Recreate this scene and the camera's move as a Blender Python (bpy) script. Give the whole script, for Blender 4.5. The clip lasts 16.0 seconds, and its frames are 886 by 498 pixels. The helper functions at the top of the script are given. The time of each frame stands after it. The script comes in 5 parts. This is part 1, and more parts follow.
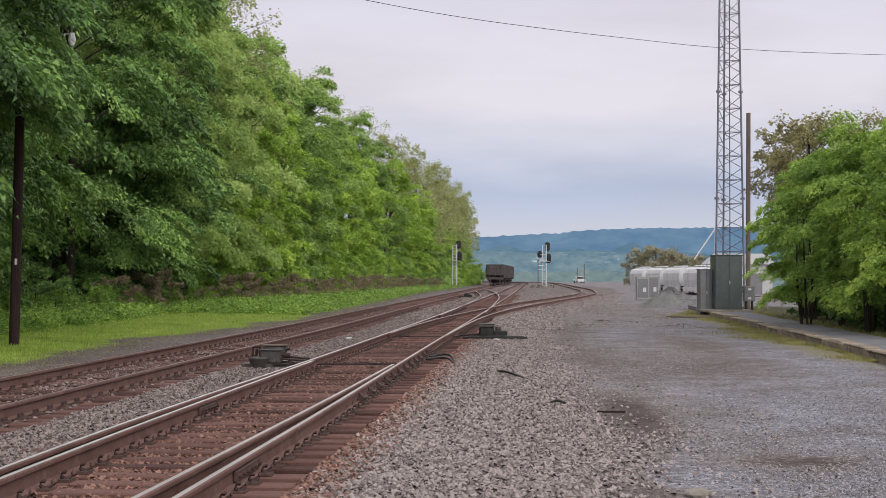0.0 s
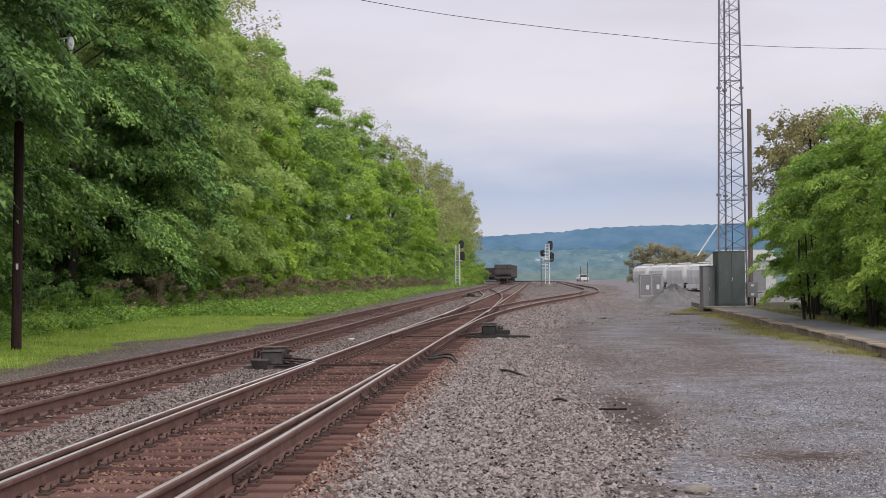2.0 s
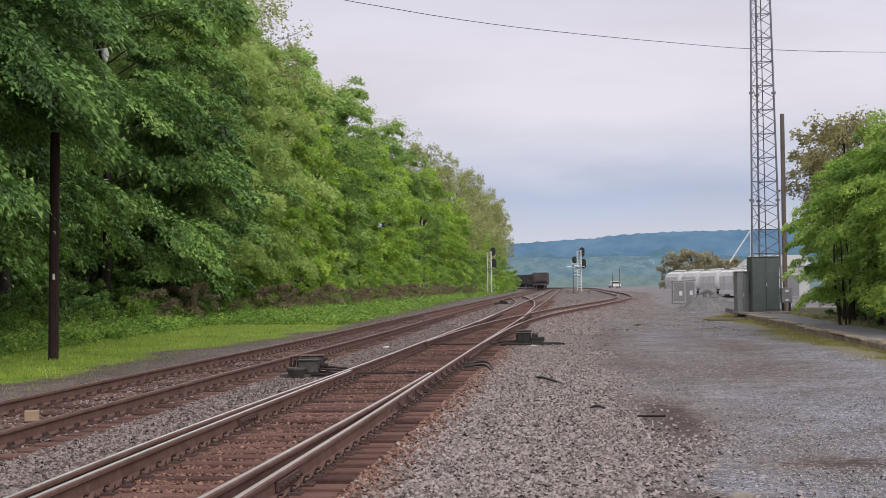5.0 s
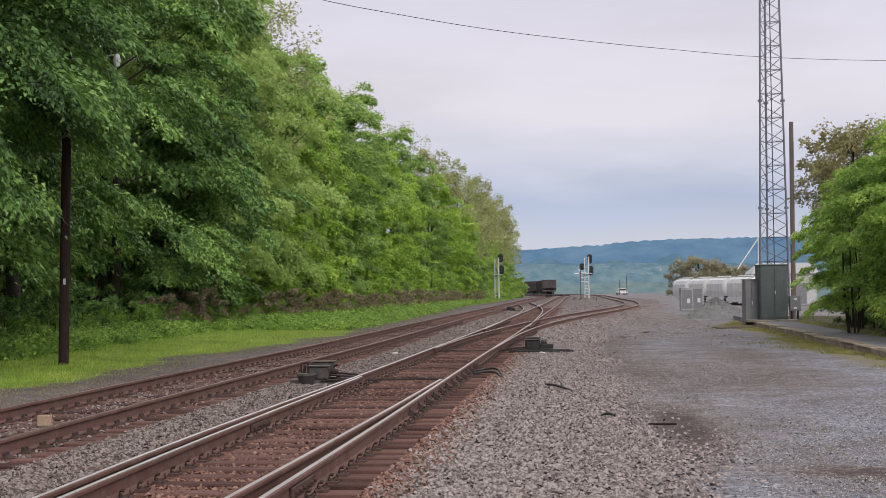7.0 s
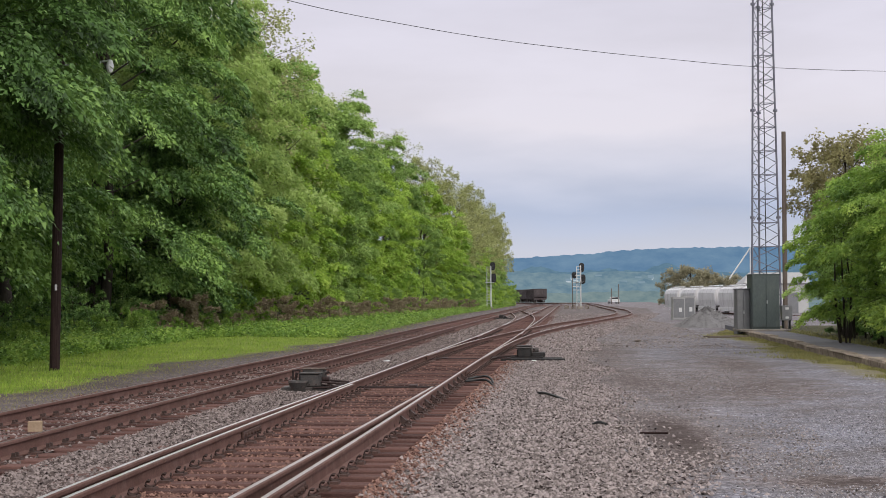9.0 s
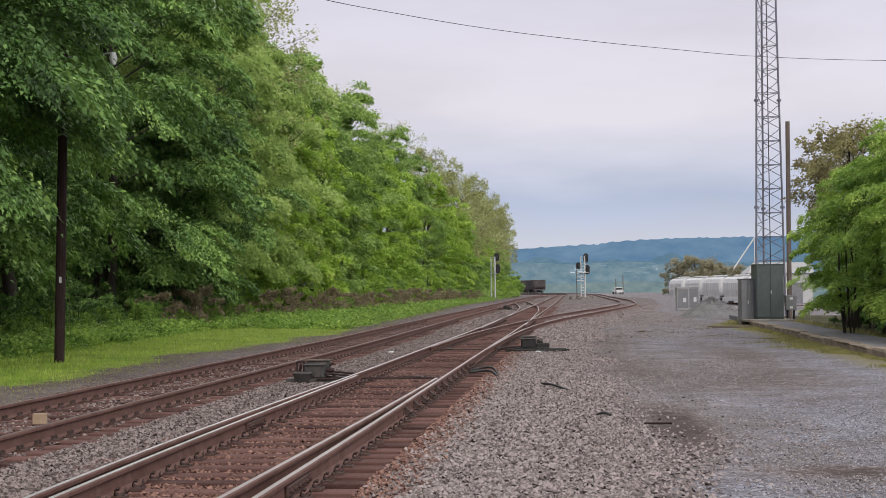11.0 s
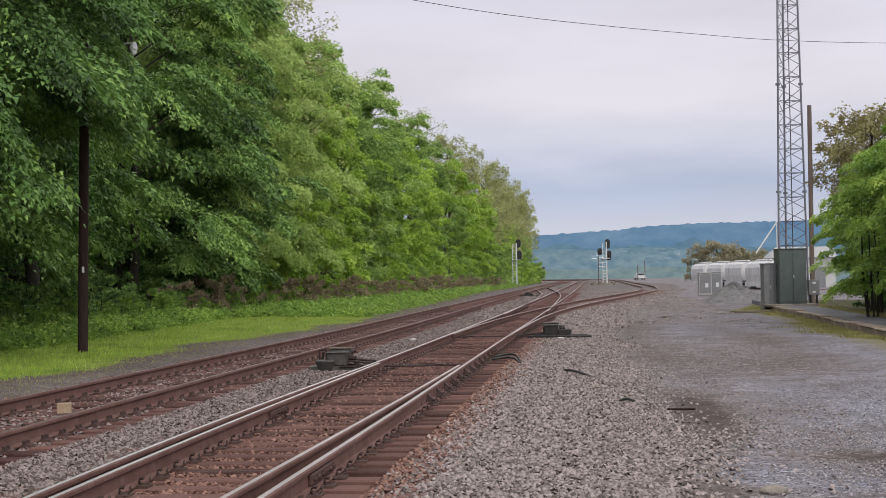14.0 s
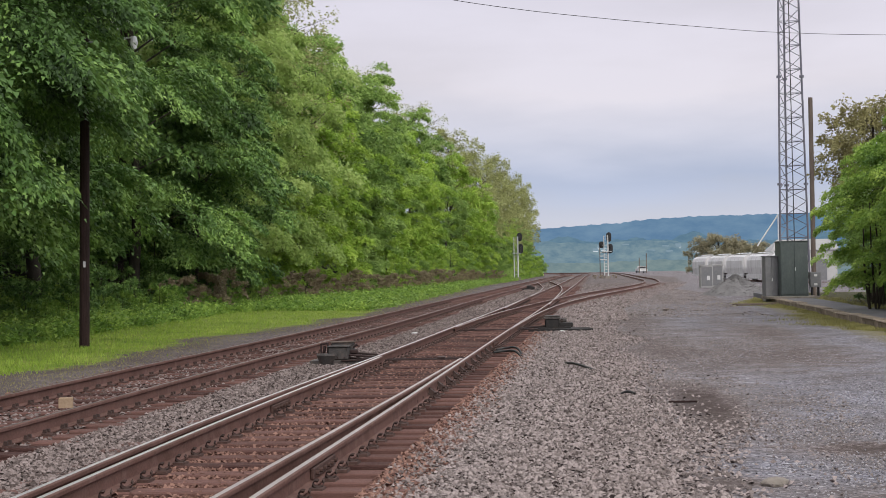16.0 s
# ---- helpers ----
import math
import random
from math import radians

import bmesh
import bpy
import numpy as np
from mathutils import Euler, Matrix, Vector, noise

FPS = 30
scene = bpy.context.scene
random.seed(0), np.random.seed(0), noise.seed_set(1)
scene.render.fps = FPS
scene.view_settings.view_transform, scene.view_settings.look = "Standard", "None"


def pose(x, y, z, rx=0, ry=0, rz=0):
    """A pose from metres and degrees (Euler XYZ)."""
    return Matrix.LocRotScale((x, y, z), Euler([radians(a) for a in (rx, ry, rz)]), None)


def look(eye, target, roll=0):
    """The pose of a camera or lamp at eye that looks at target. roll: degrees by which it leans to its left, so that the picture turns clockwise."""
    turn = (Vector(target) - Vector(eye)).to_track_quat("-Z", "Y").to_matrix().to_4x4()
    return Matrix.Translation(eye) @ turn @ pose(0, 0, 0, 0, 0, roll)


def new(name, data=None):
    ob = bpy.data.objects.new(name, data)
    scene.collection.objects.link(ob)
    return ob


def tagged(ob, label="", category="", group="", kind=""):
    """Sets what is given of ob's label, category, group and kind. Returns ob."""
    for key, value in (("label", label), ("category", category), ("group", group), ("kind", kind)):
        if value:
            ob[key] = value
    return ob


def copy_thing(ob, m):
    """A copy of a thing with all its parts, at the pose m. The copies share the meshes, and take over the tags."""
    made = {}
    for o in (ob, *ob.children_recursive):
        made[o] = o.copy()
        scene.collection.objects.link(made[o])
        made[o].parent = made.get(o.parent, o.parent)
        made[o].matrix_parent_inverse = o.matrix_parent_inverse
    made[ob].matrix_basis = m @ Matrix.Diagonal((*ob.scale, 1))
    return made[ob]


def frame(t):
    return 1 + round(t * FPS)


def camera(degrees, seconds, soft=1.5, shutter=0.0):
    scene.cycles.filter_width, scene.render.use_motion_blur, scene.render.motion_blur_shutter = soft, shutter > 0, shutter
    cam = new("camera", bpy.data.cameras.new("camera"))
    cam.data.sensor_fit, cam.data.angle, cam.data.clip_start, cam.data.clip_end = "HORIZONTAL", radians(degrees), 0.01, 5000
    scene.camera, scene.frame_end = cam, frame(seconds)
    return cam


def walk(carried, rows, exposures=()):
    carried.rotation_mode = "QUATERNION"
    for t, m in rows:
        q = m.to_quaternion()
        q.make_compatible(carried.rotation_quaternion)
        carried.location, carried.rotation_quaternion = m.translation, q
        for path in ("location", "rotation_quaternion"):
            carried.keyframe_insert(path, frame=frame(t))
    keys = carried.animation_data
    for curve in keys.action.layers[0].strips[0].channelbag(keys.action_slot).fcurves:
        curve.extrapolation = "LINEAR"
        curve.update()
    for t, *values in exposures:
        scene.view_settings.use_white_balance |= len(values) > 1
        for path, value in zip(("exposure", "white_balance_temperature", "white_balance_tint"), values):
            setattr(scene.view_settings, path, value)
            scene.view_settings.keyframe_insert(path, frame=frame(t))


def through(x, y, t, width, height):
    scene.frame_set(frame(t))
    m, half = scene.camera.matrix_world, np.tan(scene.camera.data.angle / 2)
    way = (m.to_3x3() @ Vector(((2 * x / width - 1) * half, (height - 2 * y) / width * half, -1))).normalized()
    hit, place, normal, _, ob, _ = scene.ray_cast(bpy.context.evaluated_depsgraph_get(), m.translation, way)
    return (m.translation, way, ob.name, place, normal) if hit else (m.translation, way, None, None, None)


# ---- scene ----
cam = camera(31.8, 16.0, soft=0.7)
PATH = [
    (0, (-0.005, -0.067, 1.564), (-0.005, 1.933, 1.599), 0.2),
    (0.5, (-0.002, -0.066, 1.562), (-0.001, 1.934, 1.598), -0.0),
    (1, (0.011, -0.042, 1.555), (0.01, 1.958, 1.592), -0.1),
    (1.5, (0.014, -0.069, 1.559), (0.013, 1.931, 1.595), -0.2),
    (2, (0.038, -0.036, 1.556), (0.034, 1.964, 1.591), -0.5),
    (2.5, (0.081, 0.017, 1.543), (0.076, 2.016, 1.576), -0.1),
    (3, (0.102, 0.025, 1.545), (0.087, 2.024, 1.578), 0.2),
    (3.5, (0.104, 0.034, 1.556), (0.074, 2.034, 1.589), -0.3),
    (4, (0.062, 0.016, 1.553), (0.027, 2.016, 1.589), -0.8),
    (6.5, (-0.083, -0.113, 1.574), (-0.136, 1.886, 1.627), -0.7),
    (7, (-0.086, -0.108, 1.573), (-0.139, 1.89, 1.626), -0.6),
    (7.5, (-0.086, -0.101, 1.574), (-0.137, 1.897, 1.628), -0.3),
    (8, (-0.09, -0.113, 1.573), (-0.138, 1.886, 1.629), -0.2),
    (8.5, (-0.087, -0.112, 1.574), (-0.132, 1.886, 1.632), -0.3),
    (9, (-0.087, -0.102, 1.573), (-0.13, 1.897, 1.636), -0.3),
    (11.5, (-0.078, -0.111, 1.577), (-0.127, 1.888, 1.627), -0.5),
    (12, (-0.076, -0.102, 1.573), (-0.128, 1.896, 1.623), -0.3),
    (12.5, (-0.082, -0.122, 1.577), (-0.137, 1.877, 1.624), -0.3),
    (13, (-0.076, -0.076, 1.579), (-0.141, 1.923, 1.617), -0.9),
    (13.5, (-0.072, -0.09, 1.579), (-0.151, 1.909, 1.616), -0.9),
    (14, (-0.083, -0.098, 1.579), (-0.159, 1.9, 1.614), -0.9),
    (14.5, (-0.075, -0.075, 1.572), (-0.152, 1.924, 1.606), -0.9),
    (15, (-0.071, -0.063, 1.577), (-0.152, 1.935, 1.608), -1.1),
    (15.5, (-0.074, -0.079, 1.582), (-0.158, 1.919, 1.61), -1.0),
    (16, (-0.079, -0.089, 1.574), (-0.157, 1.91, 1.601), -1.1),
]
walk(cam, [(t, look(eye, target, roll)) for t, eye, target, roll in PATH])

# ---- light ----
scene.view_settings.exposure = 0.0
world = bpy.data.worlds.new("overcast_sky")
scene.world = world
world.use_nodes = True
wn, wl = world.node_tree.nodes, world.node_tree.links
wn.clear()
w_out = wn.new("ShaderNodeOutputWorld")
w_sky = wn.new("ShaderNodeTexSky")
w_sky.sky_type = "NISHITA"
w_sky.sun_disc = False
w_sky.sun_elevation, w_sky.sun_rotation = radians(48), radians(140)
w_bg1 = wn.new("ShaderNodeBackground")
w_bg1.inputs["Strength"].default_value = 0.10
wl.new(w_sky.outputs[0], w_bg1.inputs["Color"])
w_tc = wn.new("ShaderNodeTexCoord")
w_map = wn.new("ShaderNodeMapping")
w_map.inputs["Scale"].default_value = (1.0, 1.0, 4.0)
wl.new(w_tc.outputs["Generated"], w_map.inputs[0])
w_noise = wn.new("ShaderNodeTexNoise")
w_noise.inputs["Scale"].default_value = 4.5
w_noise.inputs["Detail"].default_value = 5
wl.new(w_map.outputs[0], w_noise.inputs["Vector"])
w_sep = wn.new("ShaderNodeSeparateXYZ")
wl.new(w_tc.outputs["Generated"], w_sep.inputs[0])
w_elev = wn.new("ShaderNodeValToRGB")
for p, c in ((0.03, (0.61, 0.63, 0.73)), (0.055, (0.48, 0.54, 0.71)), (0.085, (0.63, 0.64, 0.755)), (0.12, (0.74, 0.705, 0.775)), (0.24, (0.69, 0.67, 0.785)), (0.42, (1.6, 1.59, 1.67)), (1.0, (2.4, 2.39, 2.47))):
    e = w_elev.color_ramp.elements.new(p)
    e.color = (*c, 1)
w_elev.color_ramp.elements.remove(w_elev.color_ramp.elements[-1])
w_elev.color_ramp.elements.remove(w_elev.color_ramp.elements[0])
w_add = wn.new("ShaderNodeMath")
w_add.operation = "MULTIPLY_ADD"
w_add.inputs[1].default_value = 0.06
w_off = wn.new("ShaderNodeMath")
w_off.operation = "SUBTRACT"
w_off.inputs[1].default_value = 0.03
wl.new(w_sep.outputs[2], w_off.inputs[0])
wl.new(w_noise.outputs[0], w_add.inputs[0])
wl.new(w_off.outputs[0], w_add.inputs[2])
wl.new(w_add.outputs[0], w_elev.inputs[0])
w_shade = wn.new("ShaderNodeMapRange")
w_shade.inputs[1].default_value, w_shade.inputs[2].default_value = 0.3, 0.7
w_shade.inputs[3].default_value, w_shade.inputs[4].default_value = 0.88, 1.10
wl.new(w_noise.outputs[0], w_shade.inputs[0])
w_mul = wn.new("ShaderNodeVectorMath")
w_mul.operation = "SCALE"
wl.new(w_elev.outputs[0], w_mul.inputs[0])
wl.new(w_shade.outputs[0], w_mul.inputs["Scale"])
w_bg2 = wn.new("ShaderNodeBackground")
w_bg2.inputs["Strength"].default_value = 1.0
wl.new(w_mul.outputs[0], w_bg2.inputs["Color"])
w_mix = wn.new("ShaderNodeMixShader")
w_mix.inputs[0].default_value = 0.95
wl.new(w_bg1.outputs[0], w_mix.inputs[1])
wl.new(w_bg2.outputs[0], w_mix.inputs[2])
wl.new(w_mix.outputs[0], w_out.inputs[0])
sun_data = bpy.data.lights.new("sun", "SUN")
sun_data.energy, sun_data.angle, sun_data.color = 1.8, radians(25), (1.0, 0.96, 0.9)
sun = new("sun", sun_data)
sun.matrix_world = look((30, -40, 60), (0, 40, 0))


# ---- materials ----
def nodes_of(name):
    m = bpy.data.materials.new(name)
    m.use_nodes = True
    return m, m.node_tree.nodes, m.node_tree.links, m.node_tree.nodes["Principled BSDF"]


def ramp(nodes, stops):
    r = nodes.new("ShaderNodeValToRGB")
    els = r.color_ramp.elements
    els[0].position, els[0].color = stops[0][0], (*stops[0][1], 1)
    els[1].position, els[1].color = stops[-1][0], (*stops[-1][1], 1)
    for p, c in stops[1:-1]:
        els.new(p).color = (*c, 1)
    return r


def noise_tex(nodes, links, vec, scale, detail=4, rough=0.6):
    n = nodes.new("ShaderNodeTexNoise")
    n.inputs["Scale"].default_value, n.inputs["Detail"].default_value, n.inputs["Roughness"].default_value = scale, detail, rough
    links.new(vec, n.inputs["Vector"])
    return n.outputs[0]


def mixed(nodes, links, fac, a, b, mode="MIX"):
    m = nodes.new("ShaderNodeMix")
    m.data_type, m.blend_type = "RGBA", mode
    for sock, v in ((m.inputs[0], fac), (m.inputs[6], a), (m.inputs[7], b)):
        if isinstance(v, (int, float)):
            sock.default_value = v
        elif isinstance(v, tuple):
            sock.default_value = (*v, 1)
        else:
            links.new(v, sock)
    return m.outputs[2]


def bumped(nodes, links, bsdf, height, strength, distance):
    b = nodes.new("ShaderNodeBump")
    b.inputs["Strength"].default_value, b.inputs["Distance"].default_value = strength, distance
    links.new(height, b.inputs["Height"])
    links.new(b.outputs[0], bsdf.inputs["Normal"])


def surface(name, dark, light, scale=3.0, fine=40.0, rough=0.8, metal=0.0, stain=None, stain_amount=0.5, bump=0.3, depth=0.01, stretch=(1, 1, 1), per_object=0.0, per_island=0.0):
    """Grain between two colours at a coarse and a fine scale, stains with a shape of their own, relief."""
    m, n, l, b = nodes_of(name)
    tc = n.new("ShaderNodeTexCoord")
    mp = n.new("ShaderNodeMapping")
    mp.inputs["Scale"].default_value = stretch
    l.new(tc.outputs["Object"], mp.inputs[0])
    v = mp.outputs[0]
    fine_n = noise_tex(n, l, v, fine)
    coarse = noise_tex(n, l, v, scale)
    r = ramp(n, [(0.3, dark), (0.7, light)])
    mx = n.new("ShaderNodeMath")
    mx.operation = "MULTIPLY_ADD"
    mx.inputs[1].default_value = 0.5
    half = n.new("ShaderNodeMath")
    half.operation = "MULTIPLY"
    half.inputs[1].default_value = 0.5
    l.new(coarse, half.inputs[0])
    l.new(fine_n, mx.inputs[0])
    l.new(half.outputs[0], mx.inputs[2])
    last = mx.outputs[0]
    if per_object or per_island:
        info = n.new("ShaderNodeObjectInfo" if per_object else "ShaderNodeNewGeometry")
        k = per_object or per_island
        a = n.new("ShaderNodeMath")
        a.operation = "MULTIPLY_ADD"
        a.inputs[1].default_value = k
        sub = n.new("ShaderNodeMath")
        sub.operation = "SUBTRACT"
        sub.inputs[1].default_value = k / 2
        l.new(last, sub.inputs[0])
        l.new(info.outputs["Random" if per_object else "Random Per Island"], a.inputs[0])
        l.new(sub.outputs[0], a.inputs[2])
        last = a.outputs[0]
    l.new(last, r.inputs[0])
    col = r.outputs[0]
    if stain:
        sn = noise_tex(n, l, v, scale * 2.3 + 0.37, 6, 0.7)
        sr = ramp(n, [(0.5, (0, 0, 0)), (0.68, (stain_amount,) * 3)])
        l.new(sn, sr.inputs[0])
        col = mixed(n, l, sr.outputs[0], col, stain)
    l.new(col, b.inputs["Base Color"])
    b.inputs["Roughness"].default_value, b.inputs["Metallic"].default_value = rough, metal
    b.inputs["Specular IOR Level"].default_value = 0.12 if rough > 0.72 else 0.4
    if bump:
        bumped(n, l, b, fine_n, bump, depth)
    return m


def leaf_material(name, stops, clump=0.35, through=0.45):
    """Leaves: the colour goes by leaf and by bough; some light passes through."""
    m, n, l, b = nodes_of(name)
    geo = n.new("ShaderNodeNewGeometry")
    tc = n.new("ShaderNodeTexCoord")
    big = noise_tex(n, l, tc.outputs["Object"], clump, 3)
    a = n.new("ShaderNodeMath")
    a.operation = "MULTIPLY_ADD"
    a.inputs[1].default_value = 0.35
    s = n.new("ShaderNodeMath")
    s.operation = "MULTIPLY_ADD"
    s.inputs[1].default_value, s.inputs[2].default_value = 1.5, -0.42
    small = noise_tex(n, l, tc.outputs["Object"], clump * 4.0, 2)
    both = n.new("ShaderNodeMath")
    both.operation = "MULTIPLY_ADD"
    both.inputs[1].default_value = 0.8
    cut = n.new("ShaderNodeMath")
    cut.operation = "SUBTRACT"
    cut.inputs[1].default_value = 0.4
    l.new(big, cut.inputs[0])
    l.new(small, both.inputs[0])
    l.new(cut.outputs[0], both.inputs[2])
    l.new(both.outputs[0], s.inputs[0])
    l.new(geo.outputs["Random Per Island"], a.inputs[0])
    l.new(s.outputs[0], a.inputs[2])
    r = ramp(n, stops)
    l.new(a.outputs[0], r.inputs[0])
    l.new(r.outputs[0], b.inputs["Base Color"])
    b.inputs["Roughness"].default_value, b.inputs["Specular IOR Level"].default_value = 0.55, 0.3
    t = n.new("ShaderNodeBsdfTranslucent")
    l.new(r.outputs[0], t.inputs["Color"])
    mix = n.new("ShaderNodeMixShader")
    mix.inputs[0].default_value = through
    l.new(b.outputs[0], mix.inputs[1])
    l.new(t.outputs[0], mix.inputs[2])
    l.new(mix.outputs[0], n["Material Output"].inputs[0])
    return m


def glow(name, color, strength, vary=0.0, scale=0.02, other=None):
    """Distance seen through air: the haze is put into a colour that glows by itself."""
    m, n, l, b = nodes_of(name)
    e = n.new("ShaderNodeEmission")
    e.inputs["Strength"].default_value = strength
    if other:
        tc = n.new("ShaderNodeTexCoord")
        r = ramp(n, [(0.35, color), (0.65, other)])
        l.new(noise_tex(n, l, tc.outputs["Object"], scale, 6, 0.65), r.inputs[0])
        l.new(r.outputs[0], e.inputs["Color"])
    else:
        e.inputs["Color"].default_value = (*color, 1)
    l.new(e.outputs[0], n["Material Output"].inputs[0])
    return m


RAIL_SIDE = surface("rusty_rail_steel", (0.083, 0.043, 0.034), (0.192, 0.108, 0.091), 2.0, 50, 0.75, 0.2, (0.222, 0.148, 0.132), 0.4, 0.2, 0.003)
# polished steel; the sky's reflection is partly painted in as a pale base
RAIL_TOP = surface("polished_rail_head", (0.50, 0.485, 0.49), (0.70, 0.68, 0.69), 1.0, 30, 0.34, 0.6, bump=0.0)
RAIL_MID = surface("half_worn_rail_head", (0.26, 0.228, 0.218), (0.41, 0.37, 0.36), 1.0, 30, 0.45, 0.45, bump=0.0)
RAIL_DULL = surface("dull_rail_head", (0.088, 0.068, 0.065), (0.177, 0.143, 0.136), 1.0, 30, 0.45, 0.7, bump=0.0)
TIE = surface("weathered_creosote_wood", (0.038, 0.018, 0.016), (0.162, 0.087, 0.074), 2.0, 30, 0.9, 0, (0.141, 0.102, 0.091), 0.5, 0.6, 0.01, (1, 8, 8), per_object=0.35)
PALE_IRON = surface("rust_worn_iron", (0.07, 0.055, 0.048), (0.19, 0.15, 0.125), 5.0, 40, 0.75, 0.1)
PLATE = surface("brown_steel_plate", (0.041, 0.024, 0.020), (0.116, 0.071, 0.061), 5.0, 60, 0.75, 0.2)
CLIP = surface("dark_brown_clip_steel", (0.022, 0.013, 0.011), (0.085, 0.052, 0.044), 5.0, 60, 0.7, 0.3)
IRON = surface("dark_rusty_iron", (0.017, 0.012, 0.012), (0.061, 0.037, 0.034), 5.0, 60, 0.7, 0.5)
STONE = surface("crushed_grey_ballast", (0.115, 0.094, 0.088), (0.345, 0.290, 0.278), 5.0, 50, 0.92, 0, bump=0.3, per_island=0.45)
DIRT_STONE = surface("dusty_brown_gravel", (0.13, 0.108, 0.100), (0.31, 0.27, 0.255), 5.0, 50, 0.92, 0, bump=0.3, per_island=0.4)
BED_STONE = surface("oily_brown_ballast", (0.078, 0.060, 0.055), (0.275, 0.225, 0.212), 5.0, 50, 0.92, 0, bump=0.3, per_island=0.5)
RUST_STONE = surface("rust_stained_ballast", (0.085, 0.042, 0.033), (0.285, 0.165, 0.130), 6.0, 50, 0.92, 0, bump=0.3, per_island=0.45)
FINE_STONE = surface("blue_grey_gravel", (0.115, 0.108, 0.118), (0.345, 0.328, 0.345), 6.0, 50, 0.9, 0, bump=0.3, per_island=0.5)
POLE_WOOD = surface("dark_creosoted_pole", (0.012, 0.007, 0.007), (0.041, 0.025, 0.023), 2.0, 30, 0.85, 0, (0.054, 0.037, 0.034), 0.4, 0.5, 0.01, (6, 6, 0.6))
POLE_GREY = surface("weathered_grey_brown_pole", (0.088, 0.068, 0.058), (0.177, 0.143, 0.122), 2.0, 30, 0.85, 0, bump=0.5, stretch=(6, 6, 0.6))
MACHINE = surface("dark_grey_painted_iron", (0.02, 0.019, 0.019), (0.085, 0.076, 0.072), 4.0, 50, 0.6, 0.2, (0.15, 0.11, 0.085), 0.5)
TARRY = surface("tarry_black_iron", (0.007, 0.007, 0.008), (0.03, 0.027, 0.026), 4.0, 50, 0.6, 0.2, (0.06, 0.045, 0.036), 0.5)
GALV = surface("galvanised_steel", (0.44, 0.45, 0.455), (0.62, 0.62, 0.625), 2.0, 40, 0.5, 0.25, bump=0.0)
TOWER_STEEL = surface("tower_galvanised_steel", (0.10, 0.10, 0.125), (0.19, 0.185, 0.22), 1.0, 20, 0.5, 0.4, bump=0.0)
BLACK = surface("black_signal_paint", (0.008, 0.008, 0.009), (0.022, 0.022, 0.024), 3.0, 30, 0.5)
GREEN_BOX = surface("grey_green_cabinet_paint", (0.051, 0.065, 0.065), (0.088, 0.105, 0.102), 1.5, 30, 0.45, 0.1, (0.116, 0.129, 0.122), 0.4, 0.1, 0.002, (1, 1, 0.4))
GREY_BOX = surface("grey_cabinet_paint", (0.24, 0.24, 0.24), (0.36, 0.355, 0.35), 1.5, 30, 0.5, 0.1, (0.40, 0.38, 0.36), 0.4, 0.1, 0.002)
DARK_GREY_BOX = surface("dark_grey_cabinet_paint", (0.12, 0.122, 0.13), (0.19, 0.19, 0.197), 1.5, 30, 0.5, 0.1, (0.23, 0.225, 0.22), 0.4, 0.1, 0.002)
CONCRETE = surface("weathered_concrete", (0.150, 0.129, 0.112), (0.313, 0.279, 0.245), 1.5, 30, 0.9, 0, (0.088, 0.075, 0.061), 0.7, 0.5, 0.01)
KERB = surface("stained_old_concrete", (0.115, 0.088, 0.069), (0.381, 0.314, 0.248), 1.8, 30, 0.92, 0, (0.067, 0.052, 0.043), 0.8, 0.6, 0.02)
ASPHALT = surface("worn_asphalt_path", (0.10, 0.098, 0.108), (0.20, 0.196, 0.21), 0.8, 40, 0.9, 0, (0.17, 0.15, 0.13), 0.6, 0.4, 0.006)
PILE = surface("piled_grey_crushed_stone", (0.14, 0.134, 0.134), (0.26, 0.25, 0.25), 3.0, 40, 0.95, 0, bump=0.4, per_island=0.35)
CAR_PAINT = surface("weathered_dark_brown_freight_paint", (0.034, 0.027, 0.029), (0.098, 0.080, 0.083), 0.6, 12, 0.7, 0.1, (0.14, 0.115, 0.112), 0.6, 0.2, 0.004, (1, 1, 0.5))
HOPPER_PAINT = surface("dirty_white_hopper_paint", (0.419, 0.411, 0.419), (0.609, 0.601, 0.609), 0.5, 10, 0.5, 0.0, (0.289, 0.267, 0.259), 0.5, 0.1, 0.002, (1, 1, 0.3))
WHITE = surface("white_paint", (0.462, 0.462, 0.462), (0.558, 0.558, 0.558), 3.0, 30, 0.5, bump=0.0)
WHEEL = surface("bright_wheel_tread_steel", (0.306, 0.299, 0.299), (0.442, 0.435, 0.435), 3.0, 30, 0.35, 0.8, bump=0.0)
BARK = surface("grey_brown_bark", (0.024, 0.020, 0.017), (0.082, 0.068, 0.058), 3.0, 30, 0.95, 0, bump=0.6, stretch=(4, 4, 0.8))
CABLE = surface("black_cable", (0.012, 0.012, 0.012), (0.03, 0.03, 0.03), 3.0, 30, 0.6, bump=0.0)
LAMP_GLASS = surface("milky_lamp_glass", (0.6, 0.6, 0.6), (0.78, 0.78, 0.78), 3.0, 30, 0.3, bump=0.0)
PALE_WOOD = surface("pale_sawn_wood", (0.231, 0.163, 0.109), (0.354, 0.265, 0.184), 6.0, 40, 0.85, 0)
LEAF_DARK = leaf_material("dark_green_leaves", [(0.0, (0.024, 0.050, 0.015)), (0.45, (0.104, 0.200, 0.049)), (1.0, (0.33, 0.50, 0.125))], 0.22, through=0.20)
